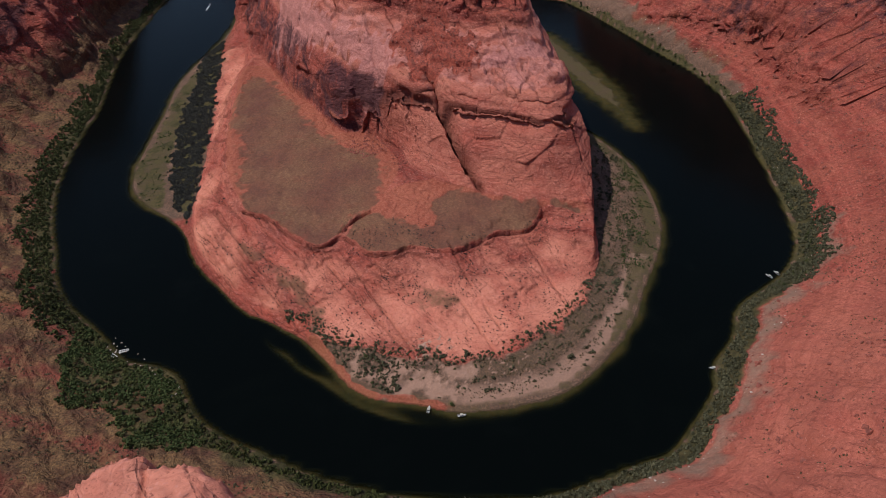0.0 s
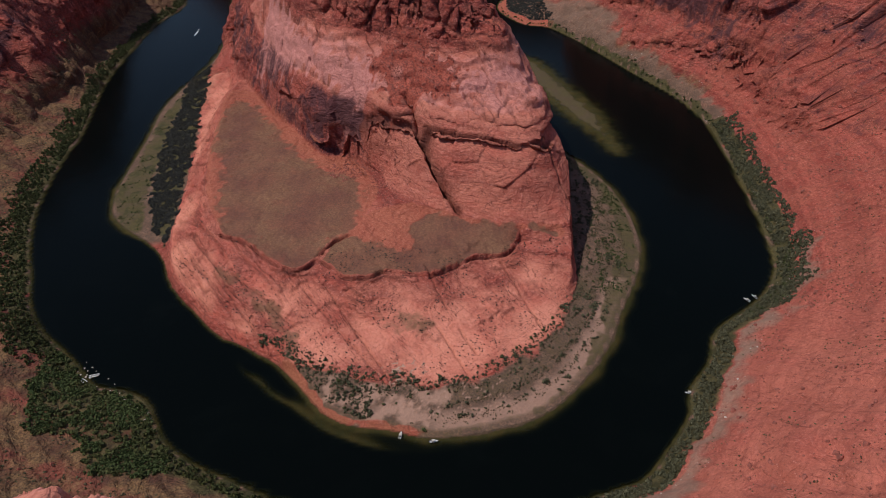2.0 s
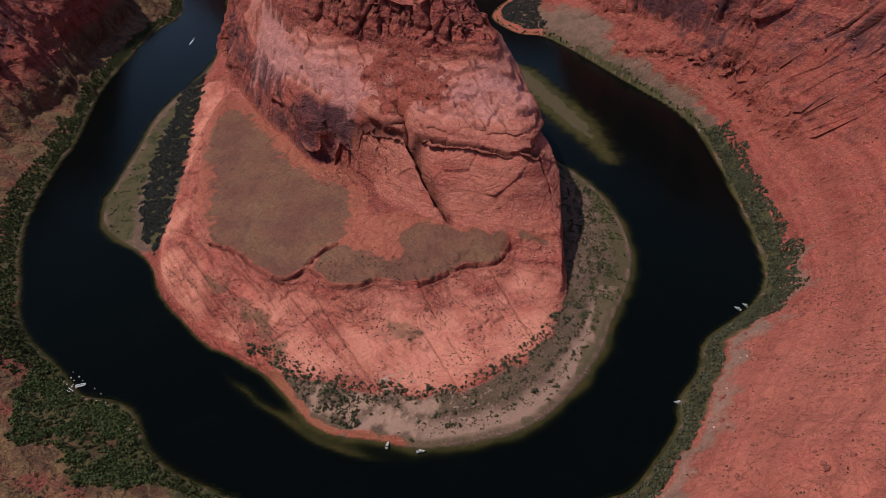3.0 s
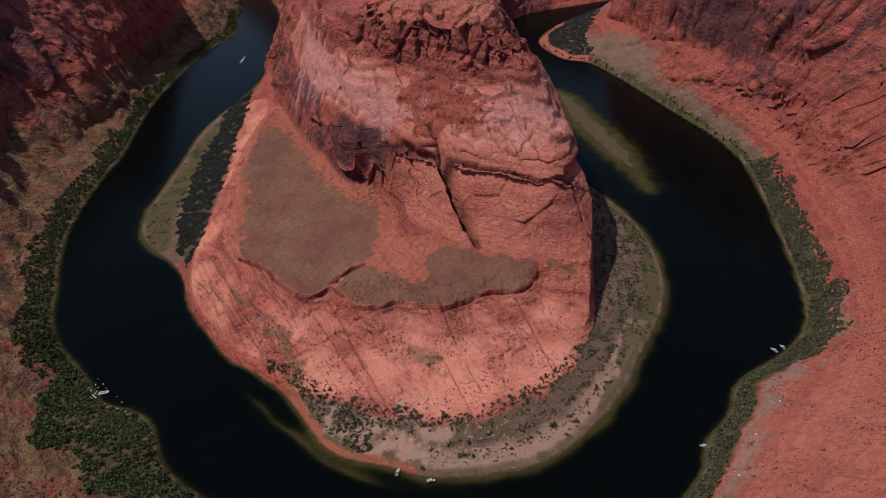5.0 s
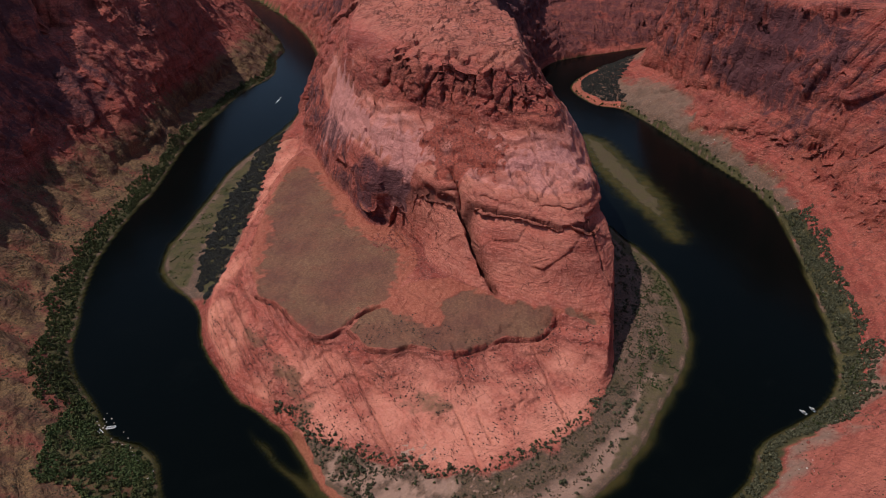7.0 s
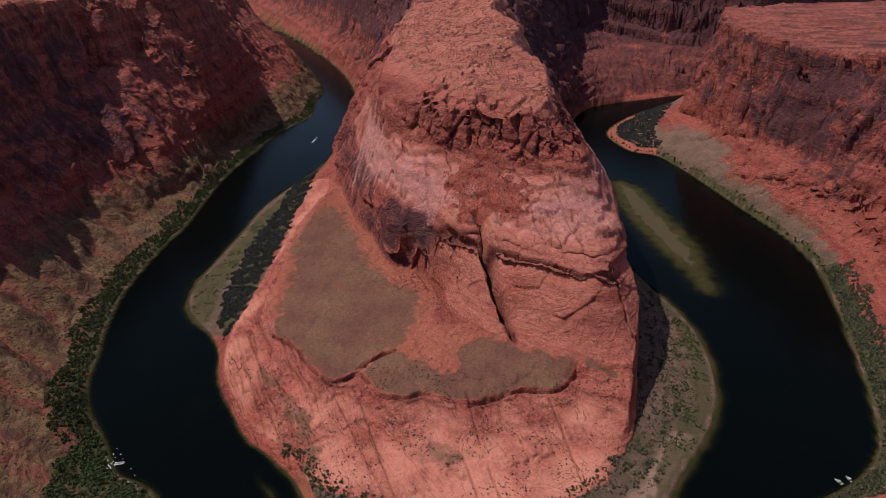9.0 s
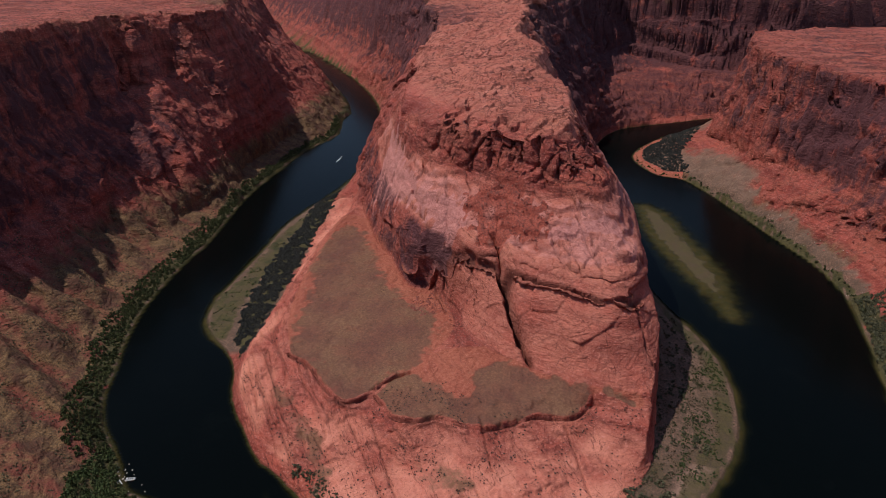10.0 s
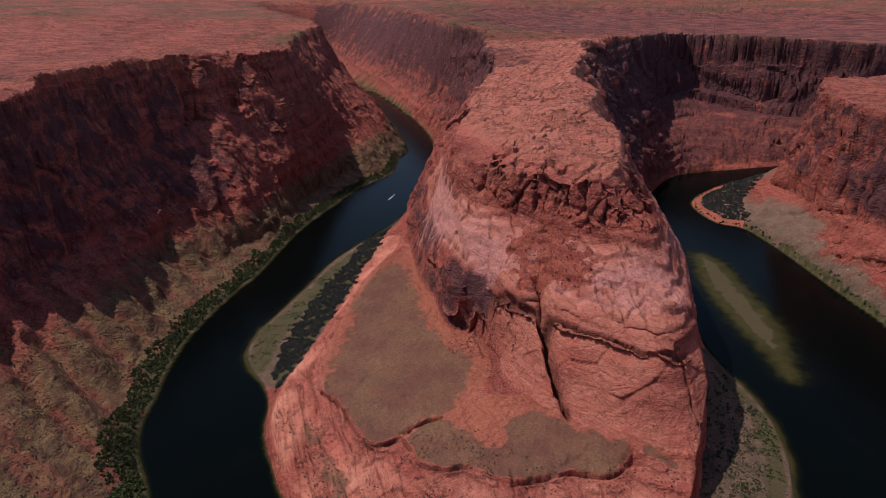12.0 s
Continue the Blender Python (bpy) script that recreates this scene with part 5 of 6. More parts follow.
def strew(name, x, y, radius, tall, shapes, material, label, category, seed=1):
    """Many plants of one kind as one object."""
    r = np.random.RandomState(seed)
    z = ground_height(x.copy(), y.copy())
    ok = z > 0.02
    x, y, z, radius, tall = x[ok], y[ok], z[ok], radius[ok], tall[ok]
    pick, turn = r.randint(0, len(shapes), len(x)), r.uniform(0, 6.283, len(x))
    out = []
    for k, shape in enumerate(shapes):
        m = pick == k
        c, s = np.cos(turn[m])[:, None], np.sin(turn[m])[:, None]
        sx, sy, sz = shape.T
        out.append(np.stack([x[m][:, None] + radius[m][:, None] * (c * sx - s * sy), y[m][:, None] + radius[m][:, None] * (s * sx + c * sy),
                             z[m][:, None] - 0.1 + tall[m][:, None] * sz], -1).reshape(-1, 3))
    me = triangles(name, np.vstack(out))
    me.materials.append(material)
    return tagged(new(name, me), label, category, "", "stuff")


def seeds(n, x0, x1, y0, y1, seed):
    r = np.random.RandomState(seed)
    return r.uniform(x0, x1, n), r.uniform(y0, y1, n), r


def bank_plants(n, box, wide, seed, name, shapes, material, label, size=(1.0, 2.3), gaps=-0.5):
    """A thicket along the outer bank, as wide as wide(x, y) says."""
    x, y, r = seeds(n, *box, seed)
    d = bank_at(x, y)
    m = (~inner_side(x, y)) & (d > 1.2) & (d < wide(x, y) * (1 + 0.3 * fbm(x, y, 30, 2))) & (fbm(x, y, 16, 2) > gaps) & (area(x, y, REEDS, 3, 9) < 0.6)
    x, y = x[m], y[m]
    rad = r.uniform(*size, len(x))
    return strew(name, x, y, rad, rad * r.uniform(0.9, 1.5, len(x)), shapes, material, label, "thicket", seed)


bank_plants(120000, (-580, -20, 215, 1350), lambda x, y: np.where(x < -270, 25.0, 11.0) * np.where(y > 800, 0.6, 1), 31, "riverside_thicket", BUSHES, LEAF_GREEN,
            "dense dark green thicket along the river bank")
bank_plants(70000, (-20, 420, 215, 790), lambda x, y: np.where(y > 430, 23.0, 13.0), 32, "willow_thicket", BUSHES, LEAF_GREY,
            "grey-green thicket between the water and the red slope")
bank_plants(14000, (80, 400, 430, 1420), lambda x, y: np.where(y < 520, 16.0, 7.0), 33, "bank_thicket", BUSHES, LEAF_GREEN, "patchy green thicket on the far bank")


def patch_plants(n, poly, seed, name, shapes, material, label, category, size, chance=None):
    p = np.array(poly, float)
    x, y, r = seeds(n, p[:, 0].min(), p[:, 0].max(), p[:, 1].min(), p[:, 1].max(), seed)
    m = (area(x, y, poly, 3, 5) > 0.5) & (bank_at(x, y) > 0.5)
    if chance is not None:
        m &= chance(x, y)
    x, y = x[m], y[m]
    rad = r.uniform(*size, len(x))
    return strew(name, x, y, rad, rad * r.uniform(0.7, 1.2, len(x)), shapes, material, label, category, seed)


patch_plants(20000, STRIP, 41, "grey_scrub", BUSHES, LEAF_CHAR, "dense dark grey scrub on the low bar", "scrub", (1.0, 2.0), lambda x, y: fbm(x, y, 14, 2) > -0.42)
patch_plants(9000, REEDS, 42, "reed_bed", TUFTS, LEAF_REED, "green reed bed in a corner of the bank", "reeds", (1.0, 2.0), lambda x, y: fbm(x, y, 25, 2) > -0.05)
patch_plants(1500, REEDS, 43, "reed_thicket", BUSHES, LEAF_GREEN, "dark bushes among the reeds", "thicket", (1.6, 2.8), lambda x, y: fbm(x, y, 25, 2) < 0.05)
patch_plants(2600, MARSH, 44, "marsh_grass", TUFTS, LEAF_REED, "olive marsh grass on the wet bar", "grass", (0.7, 1.3), lambda x, y: fbm(x, y, 20, 2) > 0.0)
patch_plants(1500, BAR_WEEDS, 45, "bar_weeds", TUFTS, LEAF_REED, "green weeds along the water line", "weeds", (0.7, 1.3), lambda x, y: fbm(x, y, 20, 2) > 0.1)
patch_plants(7000, NOSE, 46, "point_scrub", BUSHES, LEAF_CHAR, "grey scrub on the far gravel point", "scrub", (1.4, 2.5), lambda x, y: outer_at(x, y) > 15)
# scrub on the beach and the bar at the butte's foot
x, y, r = seeds(46000, -130, 180, 300, 700, 51)
foot = line_distance(x, y, spline([p[:2] for p in FOOT_FRONT], 12))
di = bank_at(x, y)
m = inner_side(x, y) & (base_at(x, y) < 6.8) & (di > 7) & (fbm(x, y, 17, 3) > np.where(x < -30, -0.12, -0.22) + 0.006 * np.maximum(foot - 9, 0)) & (np.abs(fbm(x + 60, y, 26, 3)) > 0.06) & (area(x, y, SAND_PALE, 3, 3) < 0.4)
m &= (r.uniform(0, 1, len(x)) < 0.55) & (np.sin(foot * 0.62 + 2.5 * fbm(x, y, 30, 2)) > -0.35)
band = inner_side(x, y) & (base_at(x, y) < 7.5) & (di > 5) & (foot < np.where(x < -40, 16, 7) * (1 + 0.6 * fbm(x, y, 15, 2))) & (y < 470)
m |= band & (r.uniform(0, 1, len(x)) < 0.6) & (fbm(x, y, 12, 2) > -0.2)
m |= inner_side(x, y) & (x < -35) & (di > 6) & (base_at(x, y) < 7) & (fbm(x, y, 13, 2) > -0.1)
x, y = x[m], y[m]
rad = (0.45 + 1.3 * r.uniform(0, 1, len(x)) ** 1.6) * np.where(fbm(x, y, 30, 2) > 0.1, 1.25, 0.85)
strew("beach_scrub", x, y, rad, rad, BUSHES, LEAF_GREY, "grey-green scrub on the sandy foot of the butte", "scrub", 52)
x, y, r = seeds(30000, -60, 190, 300, 640, 53)
di = bank_at(x, y)
m = inner_side(x, y) & (base_at(x, y) < 6.5) & (di > 9) & (np.sin(di * 0.55 + 2 * fbm(x, y, 30, 2)) + 1.2 * fbm(x, y, 18, 3) > 0.25) & (area(x, y, SAND_PALE, 3, 3) < 0.4)
x, y = x[m], y[m]
rad = r.uniform(0.3, 0.85, len(x))
strew("beach_tufts", x, y, rad, rad, TUFTS, LEAF_DRY, "small dry bushes in rows on the gravel bar", "scrub", 54)
# scattered low bushes of the slopes and slabs
x, y, r = seeds(34000, -620, -60, 215, 1000, 61)
d = outer_at(x, y)
m = (~inner_side(x, y)) & (d > 12) & (d < 150) & (base_at(x, y) < 80) & (fbm(x, y, 40, 3) > -0.45 + 0.6 * smooth(spur_at(x, y), 0.1, 0.6))
x, y = x[m], y[m]
rad = r.uniform(0.5, 1.35, len(x))
strew("slope_scrub", x, y, rad, rad * 0.9, TUFTS, LEAF_GREY, "scattered dark bushes on the dry slope", "scrub", 62)
x, y, r = seeds(16000, 60, 520, 215, 1000, 63)
m = (~inner_side(x, y)) & (bank_at(x, y) > 18) & (fbm(x, y, 60, 3) > 0.0)
x, y = x[m], y[m]
rad = r.uniform(0.4, 1.05, len(x))
strew("red_slope_scrub", x, y, rad, rad * 0.8, TUFTS, LEAF_DRY, "sparse dry bushes on the red slope", "scrub", 64)
x, y, r = seeds(5200, -235, 125, 345, 520, 65)
m = inner_side(x, y) & (base_at(x, y) > 6) & (base_at(x, y) < 30) & ((fbm(x, y, 30, 3) > 0.12) | (area(x, y, SLAB_WEEDS, 3, 4) > 0.4))
xs, ys = [x[m]], [y[m]]
for (ax, ay), (bx, by) in SLAB_CRACKS:
    n = int(math.hypot(bx - ax, by - ay) / 2.2)
    t = np.sort(r.uniform(0, 1, n))
    cx, cy = ax + (bx - ax) * t, ay + (by - ay) * t
    xs.append(cx - 0.75 * fbm(cx, cy, 12, 2))
    ys.append(cy + r.uniform(-0.3, 0.3, n))
x, y = np.concatenate(xs), np.concatenate(ys)
rad = r.uniform(0.4, 1.0, len(x))
strew("slab_scrub", x, y, rad, rad * 0.9, TUFTS, LEAF_CHAR, "small dark bushes rooted in the joints of the slabs", "scrub", 66)
x, y, r = seeds(6000, -240, 90, 440, 760, 67)
m = ((area(x, y, SOIL_A) > 0.6) | (area(x, y, SOIL_B) > 0.6)) & (fbm(x, y, 25, 3) > 0.05)
x, y = x[m], y[m]
rad = r.uniform(0.25, 0.55, len(x))
strew("shelf_grass", x, y, rad, rad * 0.8, TUFTS, LEAF_DRY, "dry grass tufts on the brown shelf", "grass", 68)


def shrub(seed, material):
    """One standing shrub: short stems under a lumpy crown."""
    ob = new("shrub")
    bm = bmesh.new()
    r = random.Random(seed)
    for k in range(4):
        a = r.uniform(0, 6.28)
        top = Vector((0.35 * math.cos(a), 0.35 * math.sin(a), 0.55))
        m = Matrix.Translation(top * 0.5) @ top.to_track_quat("Z", "Y").to_matrix().to_4x4()
        bmesh.ops.create_cone(bm, segments=5, radius1=0.05, radius2=0.02, depth=top.length + 0.3, matrix=m)
    me = bpy.data.meshes.new("stem")
    bm.to_mesh(me)
    bm.free()
    part("stem", me, BARK, ob)
    part("crown", triangles("crown", crown(90, 0.26, seed, 7)), material, ob)
    return tagged(ob, "dark rounded desert shrub on pale sand", "shrub", "shrubs on the beach")


SHRUB_SPOTS = [(3, 305, 2.2), (-27, 325, 1.6), (-18, 326, 1.2), (-8, 331, 1.5), (-50, 332, 1.7), (5, 334, 1.3), (-33, 341, 1.5), (20, 338, 1.4), (-62, 345, 2.3),
               (-70, 352, 2.1), (-44, 348, 1.6), (33, 349, 1.7), (48, 362, 1.8), (60, 371, 2.0), (72, 381, 1.9), (84, 392, 2.0), (-85, 361, 2.2), (-55, 322, 1.8),
               (-40, 315, 1.4), (12, 318, 1.3), (95, 402, 2.2), (104, 416, 2.1), (-100, 366, 2.0), (146, 470, 1.8), (150, 520, 1.6), (143, 560, 1.7)]
master = None
for k, (x, y, size) in enumerate(SHRUB_SPOTS):
    z = float(ground_height(np.array([float(x)]), np.array([float(y)]))[0])
    m = pose(x, y, z - 0.05, 0, 0, 47 * k) @ Matrix.Diagonal((size, size, size * 0.85, 1))
    if master is None:
        master = shrub(5, LEAF_GREEN)
        master.matrix_basis = m
    else:
        copy_thing(master, Matrix()).matrix_basis = m


# ---- the bare rock on the near rim ----
def rim_outcrop():
    """A pink slab that ends in a sheer edge, on the near rim."""
    edge = spline([(-98, 62), (-89, 76), (-79, 87.5), (-71, 91.5), (-67.5, 88.3), (-62, 88), (-55.5, 88), (-52.5, 85.5), (-47, 83), (-42, 77), (-36, 66), (-37, 50),
                   (-60, 32), (-100, 30), (-104, 50), (-98, 62)], 1.0)
    xs, ys = np.arange(-106, -34, 0.5), np.arange(26, 100, 0.5)
    gx, gy = np.meshgrid(xs, ys)
    x, y = gx + 0.7 * fbm(gx, gy, 5, 3), gy + 0.7 * fbm(gx + 60, gy, 5, 3)
    d = line_distance(x, y, edge) * np.where(inside(x, y, edge), 1, -1)
    z = 247.25 + 0.12 * (x + 60) - 0.05 * (y - 88) - 0.55 * np.maximum(x + 52.0, 0) + 0.5 * fbm(gx, gy, 14, 4) + 0.25 * fbm(gx, gy, 2.5, 3)
    z = z - 1.6 * np.exp(-((line_distance(x, y, np.array([(-68.0, 90.0), (-64, 76), (-62, 40)])) / 0.6) ** 2))
    z = np.where(d < 0, z + 6.5 * np.maximum(d, -14), z - 1.2 * np.exp(-d / 0.9))
    n = gx.size
    me = bpy.data.meshes.new("rim_outcrop")
    ids = np.arange(n).reshape(gx.shape)
    f = np.stack([ids[:-1, :-1], ids[:-1, 1:], ids[1:, 1:], ids[1:, :-1]], -1).reshape(-1, 4)
    me.vertices.add(n)
    me.vertices.foreach_set("co", np.stack([gx, gy, z], -1).astype(np.float32).ravel())
    me.loops.add(f.size)
    me.loops.foreach_set("vertex_index", f.astype(np.int32).ravel())
    me.polygons.add(len(f))
    me.polygons.foreach_set("loop_start", np.arange(0, f.size, 4, dtype=np.int32))
    me.polygons.foreach_set("use_smooth", np.ones(len(f), bool))
    me.update(calc_edges=True)
    at = me.attributes.new("cover_c", "FLOAT_COLOR", "POINT")
    at.data.foreach_set("color", np.tile([0.85, 0, 0, 0.2], n).astype(np.float32))
    for key in ("cover_a", "cover_b"):
        me.attributes.new(key, "FLOAT_COLOR", "POINT").data.foreach_set("color", np.zeros(n * 4, np.float32))
    me.materials.append(TERRAIN)
    return tagged(new("rim_outcrop", me), "smooth pink sandstone slab ending in a sheer edge", "rock outcrop")


rim_outcrop()


# ---- boulders ----
def boulder_mesh(seed, flat=0.75):
    bm = bmesh.new()
    bmesh.ops.create_icosphere(bm, subdivisions=2, radius=1.0)
    r = random.Random(seed)
    off = Vector((r.uniform(-50, 50), r.uniform(-50, 50), r.uniform(-50, 50)))
    for v in bm.verts:
        n = v.co.normalized()
        v.co = n * (0.8 + 0.5 * noise.cell(n * 1.3 + off) * 0.5 + 0.35 * noise.noise(n * 1.7 + off))
        v.co.z *= flat
    me = bpy.data.meshes.new("boulder")
    bm.to_mesh(me)
    bm.free()
    return me


STONES = [boulder_mesh(k) for k in range(5)]
for me in STONES:
    me.materials.append(BOULDER)


def set_boulder(x, y, size, k, label, group):
    z = float(ground_height(np.array([float(x)]), np.array([float(y)]))[0])
    ob = new("boulder", STONES[k % 5])
    ob.matrix_basis = pose(x, y, z + size * 0.15, 0, 0, 71 * k) @ Matrix.Diagonal((size, size * 0.85, size, 1))
    return tagged(ob, label, "boulder", group)


r = random.Random(8)
set_boulder(-21, 614, 3.0, 1, "large red boulder resting at the foot of the scree", "boulders on the scree")
for k in range(60):
    t = r.random()
    set_boulder(-40 + 55 * r.random(), 612 + 58 * t, 0.5 + 1.1 * r.random() ** 2, k, "red boulder in the loose scree", "boulders on the scree")
for k in range(46):
    set_boulder(-62 + 30 * r.random(), 560 + 42 * r.random(), 0.5 + 1.0 * r.random(), k, "angular block of fallen rock below the alcove", "fallen blocks on the shelf")
for k in range(90):
    x, y = r.uniform(215, 440), r.uniform(240, 820)
    a = np.array([x]), np.array([y])
    if not inner_side(*a)[0] and bank_at(*a)[0] > 28:
        set_boulder(x, y, 0.5 + 1.7 * r.random() ** 3, k, "weathered red boulder on the slope", "boulders on the east slope")
set_boulder(318, 432, 2.8, 3, "tall dark red boulder on the slope", "boulders on the east slope")
for me in [boulder_mesh(20, 0.5)]:
    me.materials.append(PALE_STONE)
    for k in range(34):
        t = r.random()
        x, y = -262 + 75 * t + r.uniform(-4, 4), 358 - 50 * t + r.uniform(-5, 5)
        z = float(ground_height(np.array([x]), np.array([y]))[0])
        ob = new("pale_stone", me)
        s = r.uniform(0.4, 1.0)
        ob.matrix_basis = pose(x, y, max(z, -0.25) + 0.1, 0, 0, 40 * k) @ Matrix.Diagonal((s, s, s, 1))
        tagged(ob, "pale stone at the water's edge", "stone", "pale stones along the bank")


PEBBLES = []
for k in range(4):
    bm = bmesh.new()
    bmesh.ops.create_icosphere(bm, subdivisions=1, radius=1.0)
    off = Vector((7.0 * k, 3.0, 1.0))
    for v in bm.verts:
        v.co = v.co * (0.75 + 0.5 * noise.noise(v.co * 1.5 + off))
    bmesh.ops.triangulate(bm, faces=bm.faces)
    PEBBLES.append(np.array([v.co[:] for f in bm.faces for v in f.verts]) * (1, 1, 0.8))
    bm.free()
x, y, r = seeds(16000, 180, 470, 225, 900, 81)
m = (~inner_side(x, y)) & (bank_at(x, y) > 22) & (fbm(x, y, 35, 3) + 0.5 * fbm(x, y, 8, 2) > 0.2)
x, y = x[m], y[m]
rad = 0.25 + 0.9 * r.uniform(0, 1, len(x)) ** 4
strew("loose_rocks", x, y, rad, rad, PEBBLES, BOULDER, "loose red rocks strewn over the slope", "rocks", 82)
x, y, r = seeds(5200, -75, 40, 604, 690, 83)
m = area(x, y, SCREE, 4, 6) > 0.35
x, y = x[m], y[m]
rad = 0.25 + 0.9 * r.uniform(0, 1, len(x)) ** 3
strew("scree_rubble", x, y, rad, rad, PEBBLES, BOULDER, "loose rubble on the scree fan", "rubble", 84)
x, y, r = seeds(900, -72, -22, 545, 612, 85)
m = line_distance(x, y, np.array([(-68.0, 606.0), (-52, 585), (-38, 556)])) < 9 + 3 * fbm(x, y, 9, 2)
x, y = x[m], y[m]
rad = 0.35 + 0.9 * r.uniform(0, 1, len(x)) ** 2
strew("alcove_rubble", x, y, rad, rad, PEBBLES, BOULDER, "fallen rubble below the alcove", "rubble", 86)


# ---- boats ----
def tube(bm, points, radius, sides=8):
    """A bent tube through points, with closed ends."""
    rings = []
    for i, p in enumerate(points):
        p = Vector(p)
        a = Vector(points[max(i - 1, 0)])
        b = Vector(points[min(i + 1, len(points) - 1)])
        q = (b - a).to_track_quat("Z", "Y")
        rings.append([bm.verts.new(p + q @ Vector((radius * math.cos(6.2832 * k / sides), radius * math.sin(6.2832 * k / sides), 0))) for k in range(sides)])
    for r0, r1 in zip(rings[:-1], rings[1:]):
        for k in range(sides):
            bm.faces.new((r0[k], r0[(k + 1) % sides], r1[(k + 1) % sides], r1[k]))
    bm.faces.new(rings[0][::-1])
    bm.faces.new(rings[-1])


def box(bm, size, at, bevel=0.03):
    made = bmesh.ops.create_cube(bm, size=1.0, matrix=Matrix.Translation(at) @ Matrix.Diagonal((*size, 1)))
    edges = {e for v in made["verts"] for e in v.link_edges}
    bmesh.ops.bevel(bm, geom=list(edges), offset=bevel, segments=1, affect="EDGES")


def mesh_of(name, draw):
    bm = bmesh.new()
    draw(bm)
    bmesh.ops.recalc_face_normals(bm, faces=bm.faces)
    me = bpy.data.meshes.new(name)
    bm.to_mesh(me)
    bm.free()
    return me


def raft(label):
    """A pontoon river raft: two side tubes, a deck, benches, a canopy and an outboard motor."""
    ob = new("raft")
    for side in (-1, 1):
        part("tube", mesh_of("tube", lambda bm: tube(bm, [(-3.4, side * 1.0, 0.35), (2.2, side * 1.0, 0.35), (3.2, side * 0.75, 0.5), (3.9, side * 0.25, 0.75)], 0.42)), WHITE_HULL, ob)
    part("deck", mesh_of("deck", lambda bm: box(bm, (5.6, 1.5, 0.12), (-0.4, 0, 0.5))), GREY_TUBE, ob)
    for x in (-1.4, 0.1, 1.5):
        part("bench", mesh_of("bench", lambda bm: box(bm, (0.5, 1.4, 0.35), (x, 0, 0.72))), DARK_GEAR, ob)
    part("motor", mesh_of("motor", lambda bm: (box(bm, (0.5, 0.4, 0.55), (-3.3, 0, 0.9)), box(bm, (0.18, 0.18, 1.0), (-3.45, 0, 0.3)))), DARK_GEAR, ob)
    return tagged(ob, label, "raft", "rafts along the river")


def launch(label):
    """A small motor boat: a shaped hull, a foredeck, a cockpit seat, a screen and an outboard."""
    ob = new("motor_boat")

    def hull(bm):
        rows = []
        for x, w, low in ((-3.0, 1.1, 0.0), (-1.5, 1.15, -0.05), (0.5, 1.1, -0.05), (2.0, 0.75, 0.05), (3.0, 0.3, 0.25), (3.5, 0.03, 0.5)):
            rows.append([bm.verts.new(c) for c in ((x, -w, 0.85), (x, -w * 0.8, 0.2), (x, 0, low - 0.15), (x, w * 0.8, 0.2), (x, w, 0.85))])
        for a, b in zip(rows[:-1], rows[1:]):
            for k in range(4):
                bm.faces.new((a[k], a[k + 1], b[k + 1], b[k]))
        bm.faces.new(rows[0])
        bmesh.ops.solidify(bm, geom=list(bm.faces), thickness=0.08)

    part("hull", mesh_of("hull", hull), WHITE_HULL, ob)
    part("floor", mesh_of("floor", lambda bm: box(bm, (4.6, 1.5, 0.06), (-0.5, 0, 0.3))), GREY_TUBE, ob)
    part("foredeck", mesh_of("foredeck", lambda bm: box(bm, (1.5, 1.0, 0.1), (2.0, 0, 0.82))), WHITE_HULL, ob)
    part("seat", mesh_of("seat", lambda bm: box(bm, (0.7, 1.5, 0.4), (-1.0, 0, 0.55))), DARK_GEAR, ob)
    part("canopy", mesh_of("canopy", lambda bm: box(bm, (2.0, 1.8, 0.08), (-0.2, 0, 1.75))), BLUE_TARP, ob)
    for x, y in ((-1.1, -0.8), (-1.1, 0.8), (0.7, -0.8), (0.7, 0.8)):
        part("post", mesh_of("post", lambda bm: tube(bm, [(x, y, 0.7), (x, y, 1.75)], 0.03, 6)), GREY_TUBE, ob)
    part("motor", mesh_of("motor", lambda bm: (box(bm, (0.45, 0.4, 0.6), (-3.2, 0, 0.9)), box(bm, (0.16, 0.16, 1.0), (-3.3, 0, 0.3)))), DARK_GEAR, ob)
    return tagged(ob, label, "boat", "boats along the river")


first_raft = raft("pale pontoon raft with benches, floating near the bank")
first_raft.matrix_basis = pose(-247, 349, 0, 0, 0, 20)
for x, y, turn in ((-253, 344, 150),):
    copy_thing(first_raft, pose(x, y, 0, 0, 0, turn))
first_boat = launch("white motor boat moored at the beach")
first_boat.matrix_basis = pose(-13, 300.5, 0, 0, 0, 80)
for x, y, turn in ((10, 296, 10), (197.5, 345, 175), (277, 453, 130), (285, 457.5, 120)):
    copy_thing(first_boat, pose(x, y, 0, 0, 0, turn))
speed_boat = launch("white motor boat under way with a short foam wake")
speed_boat.matrix_basis = pose(-411, 1127, 0, 0, 0, 93)


def wake(bm):
    rows = []
    for d, w in ((0, 0.5), (4, 1.0), (10, 1.3), (18, 1.0), (26, 0.2)):
        rows.append([bm.verts.new((-3 - d, k * w * 0.5, 0.06 + 0.05 * (2 - abs(k)))) for k in (-2, -1, 0, 1, 2)])
    for a, b in zip(rows[:-1], rows[1:]):
        for k in range(4):
            bm.faces.new((a[k], a[k + 1], b[k + 1], b[k]))


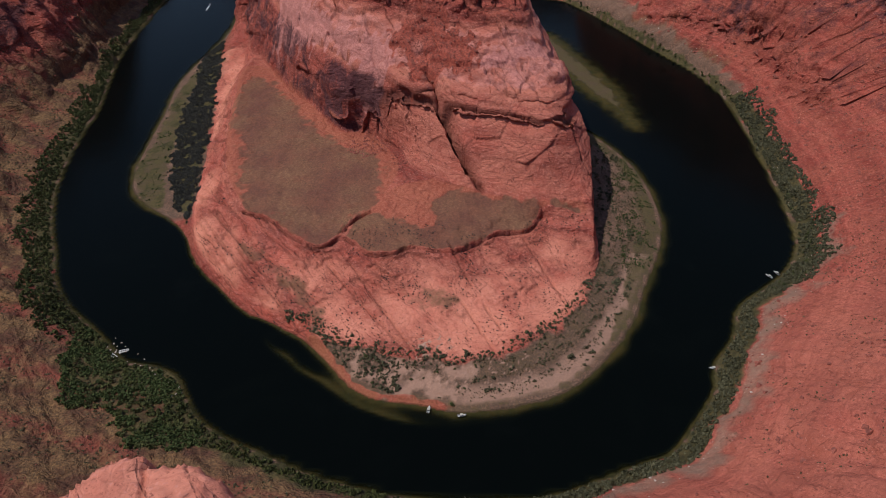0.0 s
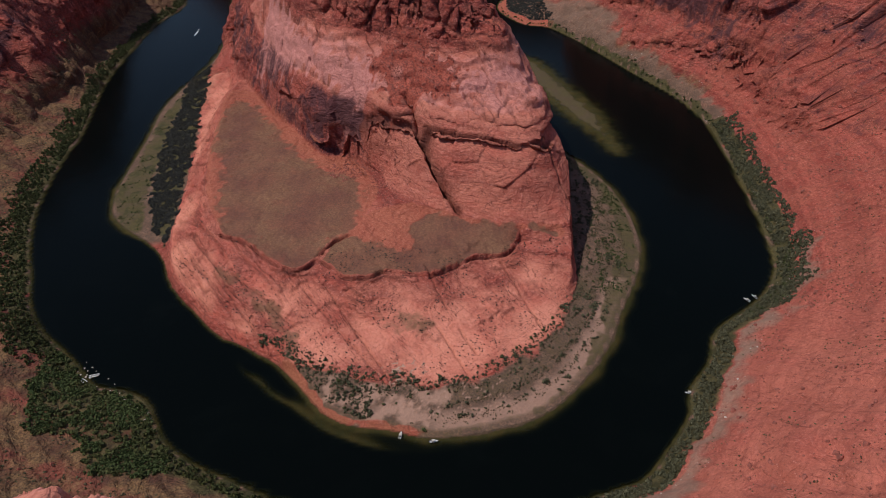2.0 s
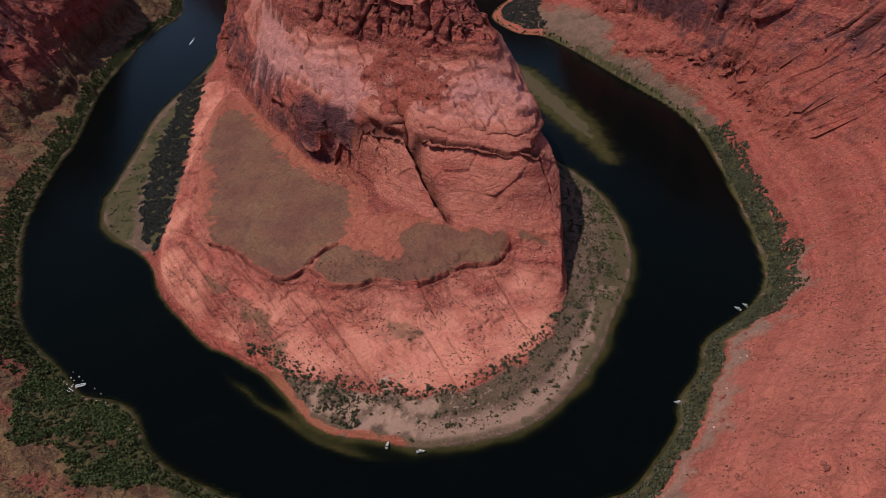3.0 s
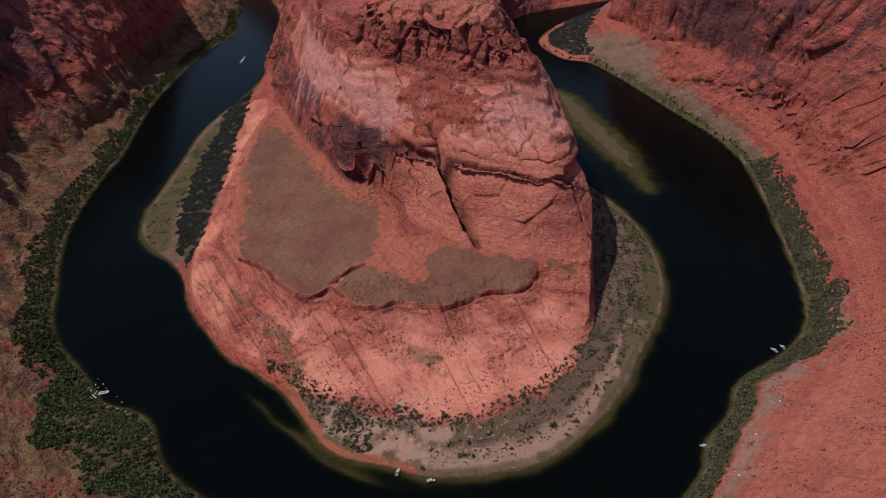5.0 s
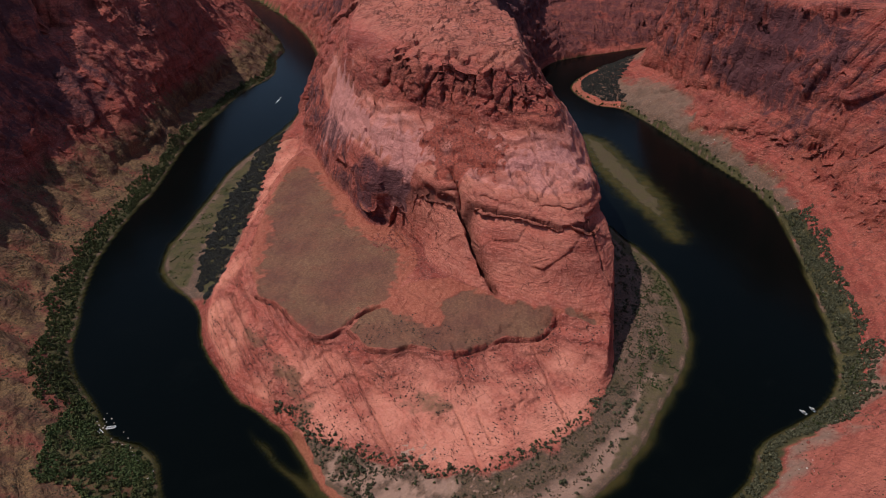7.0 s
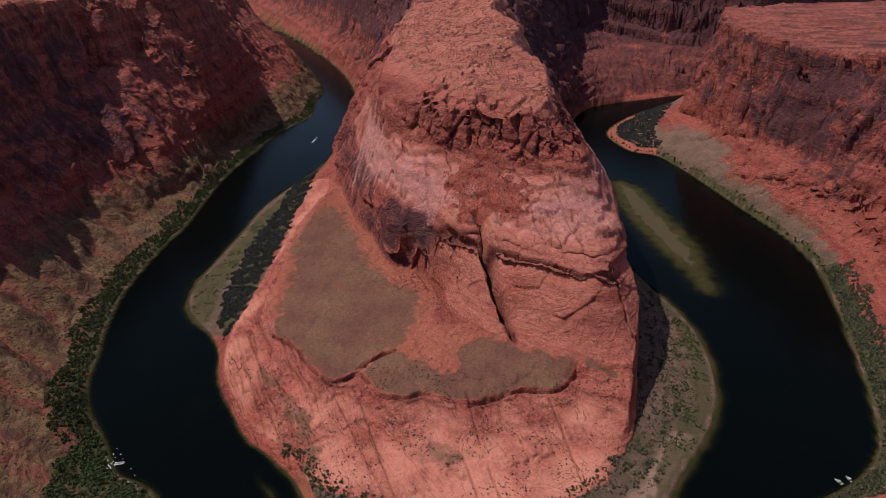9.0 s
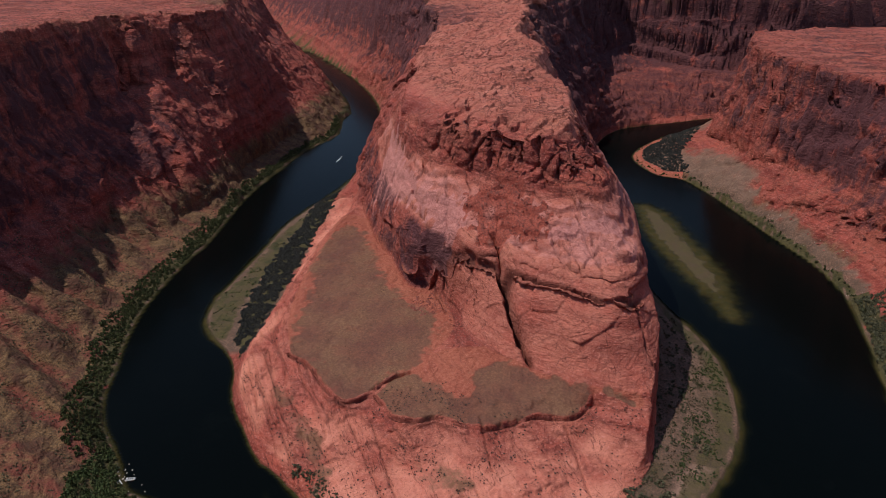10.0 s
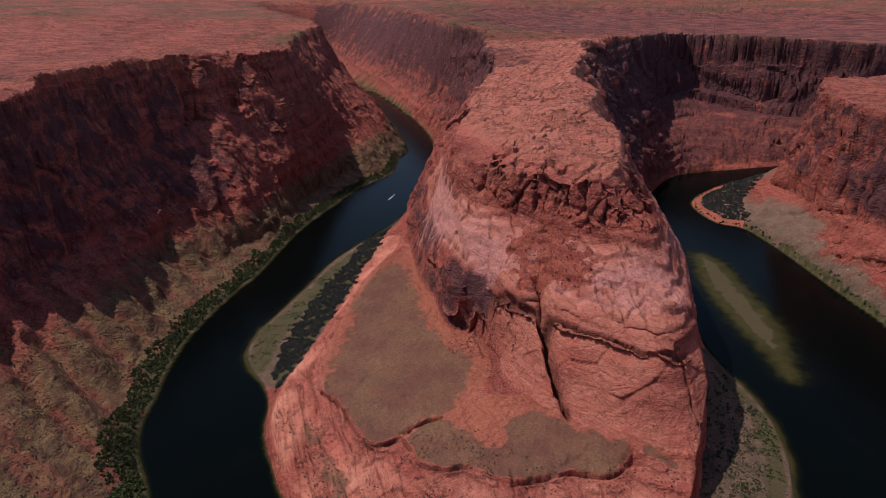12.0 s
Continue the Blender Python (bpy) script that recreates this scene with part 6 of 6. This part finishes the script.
part("wake", mesh_of("wake", wake), FOAM, speed_boat, "white foam trail")


# ---- small loose stones ----
def stone(seed):
    """A small angular stone of eight faces."""
    r = np.random.RandomState(seed)
    p = np.array([(1, 0, 0), (0, 1, 0), (-1, 0, 0), (0, -1, 0), (0.1, 0, 1), (0, 0, -0.4)], float) * r.uniform(0.65, 1.25, (6, 1)) + r.uniform(-0.2, 0.2, (6, 3))
    return np.concatenate([p[[k, (k + 1) % 4, 4]] for k in range(4)] + [p[[(k + 1) % 4, k, 5]] for k in range(4)])


STONES = [stone(k) for k in range(8)]


def rubble(n, box, seed, name, material, label, size, where):
    x, y, r = seeds(n, *box, seed)
    m = where(x, y)
    x, y = x[m], y[m]
    rad = size[0] * (size[1] / size[0]) ** (r.uniform(0, 1, len(x)) ** 2.2)
    return strew(name, x, y, rad, rad * r.uniform(0.6, 1.0, len(x)), STONES, material, label, "rubble", seed)


rubble(9000, (60, 520, 200, 1000), 71, "slope_rubble", BOULDER, "angular red stones scattered over the slope", (0.6, 3.0),
       lambda x, y: (~inner_side(x, y)) & (bank_at(x, y) > 16) & (fbm(x, y, 70, 3) > -0.15))
rubble(2600, (-75, 40, 598, 690), 72, "fan_rubble", BOULDER, "loose red stones on the scree fan", (0.35, 1.8), lambda x, y: area(x, y, SCREE, 4, 12) > 0.4)
rubble(900, (-112, -62, 574, 632), 73, "alcove_rubble", BOULDER, "red rubble fallen below the alcove", (0.4, 1.9), lambda x, y: np.hypot((x + 86) / 20, (y - 604) / 22) < 1)
rubble(5000, (60, 360, 200, 1300), 74, "bank_gravel", PALE_STONE, "pale stones along the far bank", (0.3, 1.1),
       lambda x, y: (~inner_side(x, y)) & (bank_at(x, y) > 0.5) & (bank_at(x, y) < 34) & (fbm(x, y, 30, 3) > 0.05))
rubble(2500, (-600, -60, 200, 900), 75, "slope_stones", BOULDER, "scattered stones on the dry slope", (0.4, 1.8),
       lambda x, y: (~inner_side(x, y)) & (bank_at(x, y) > 22) & (fbm(x, y, 50, 3) > 0.1))
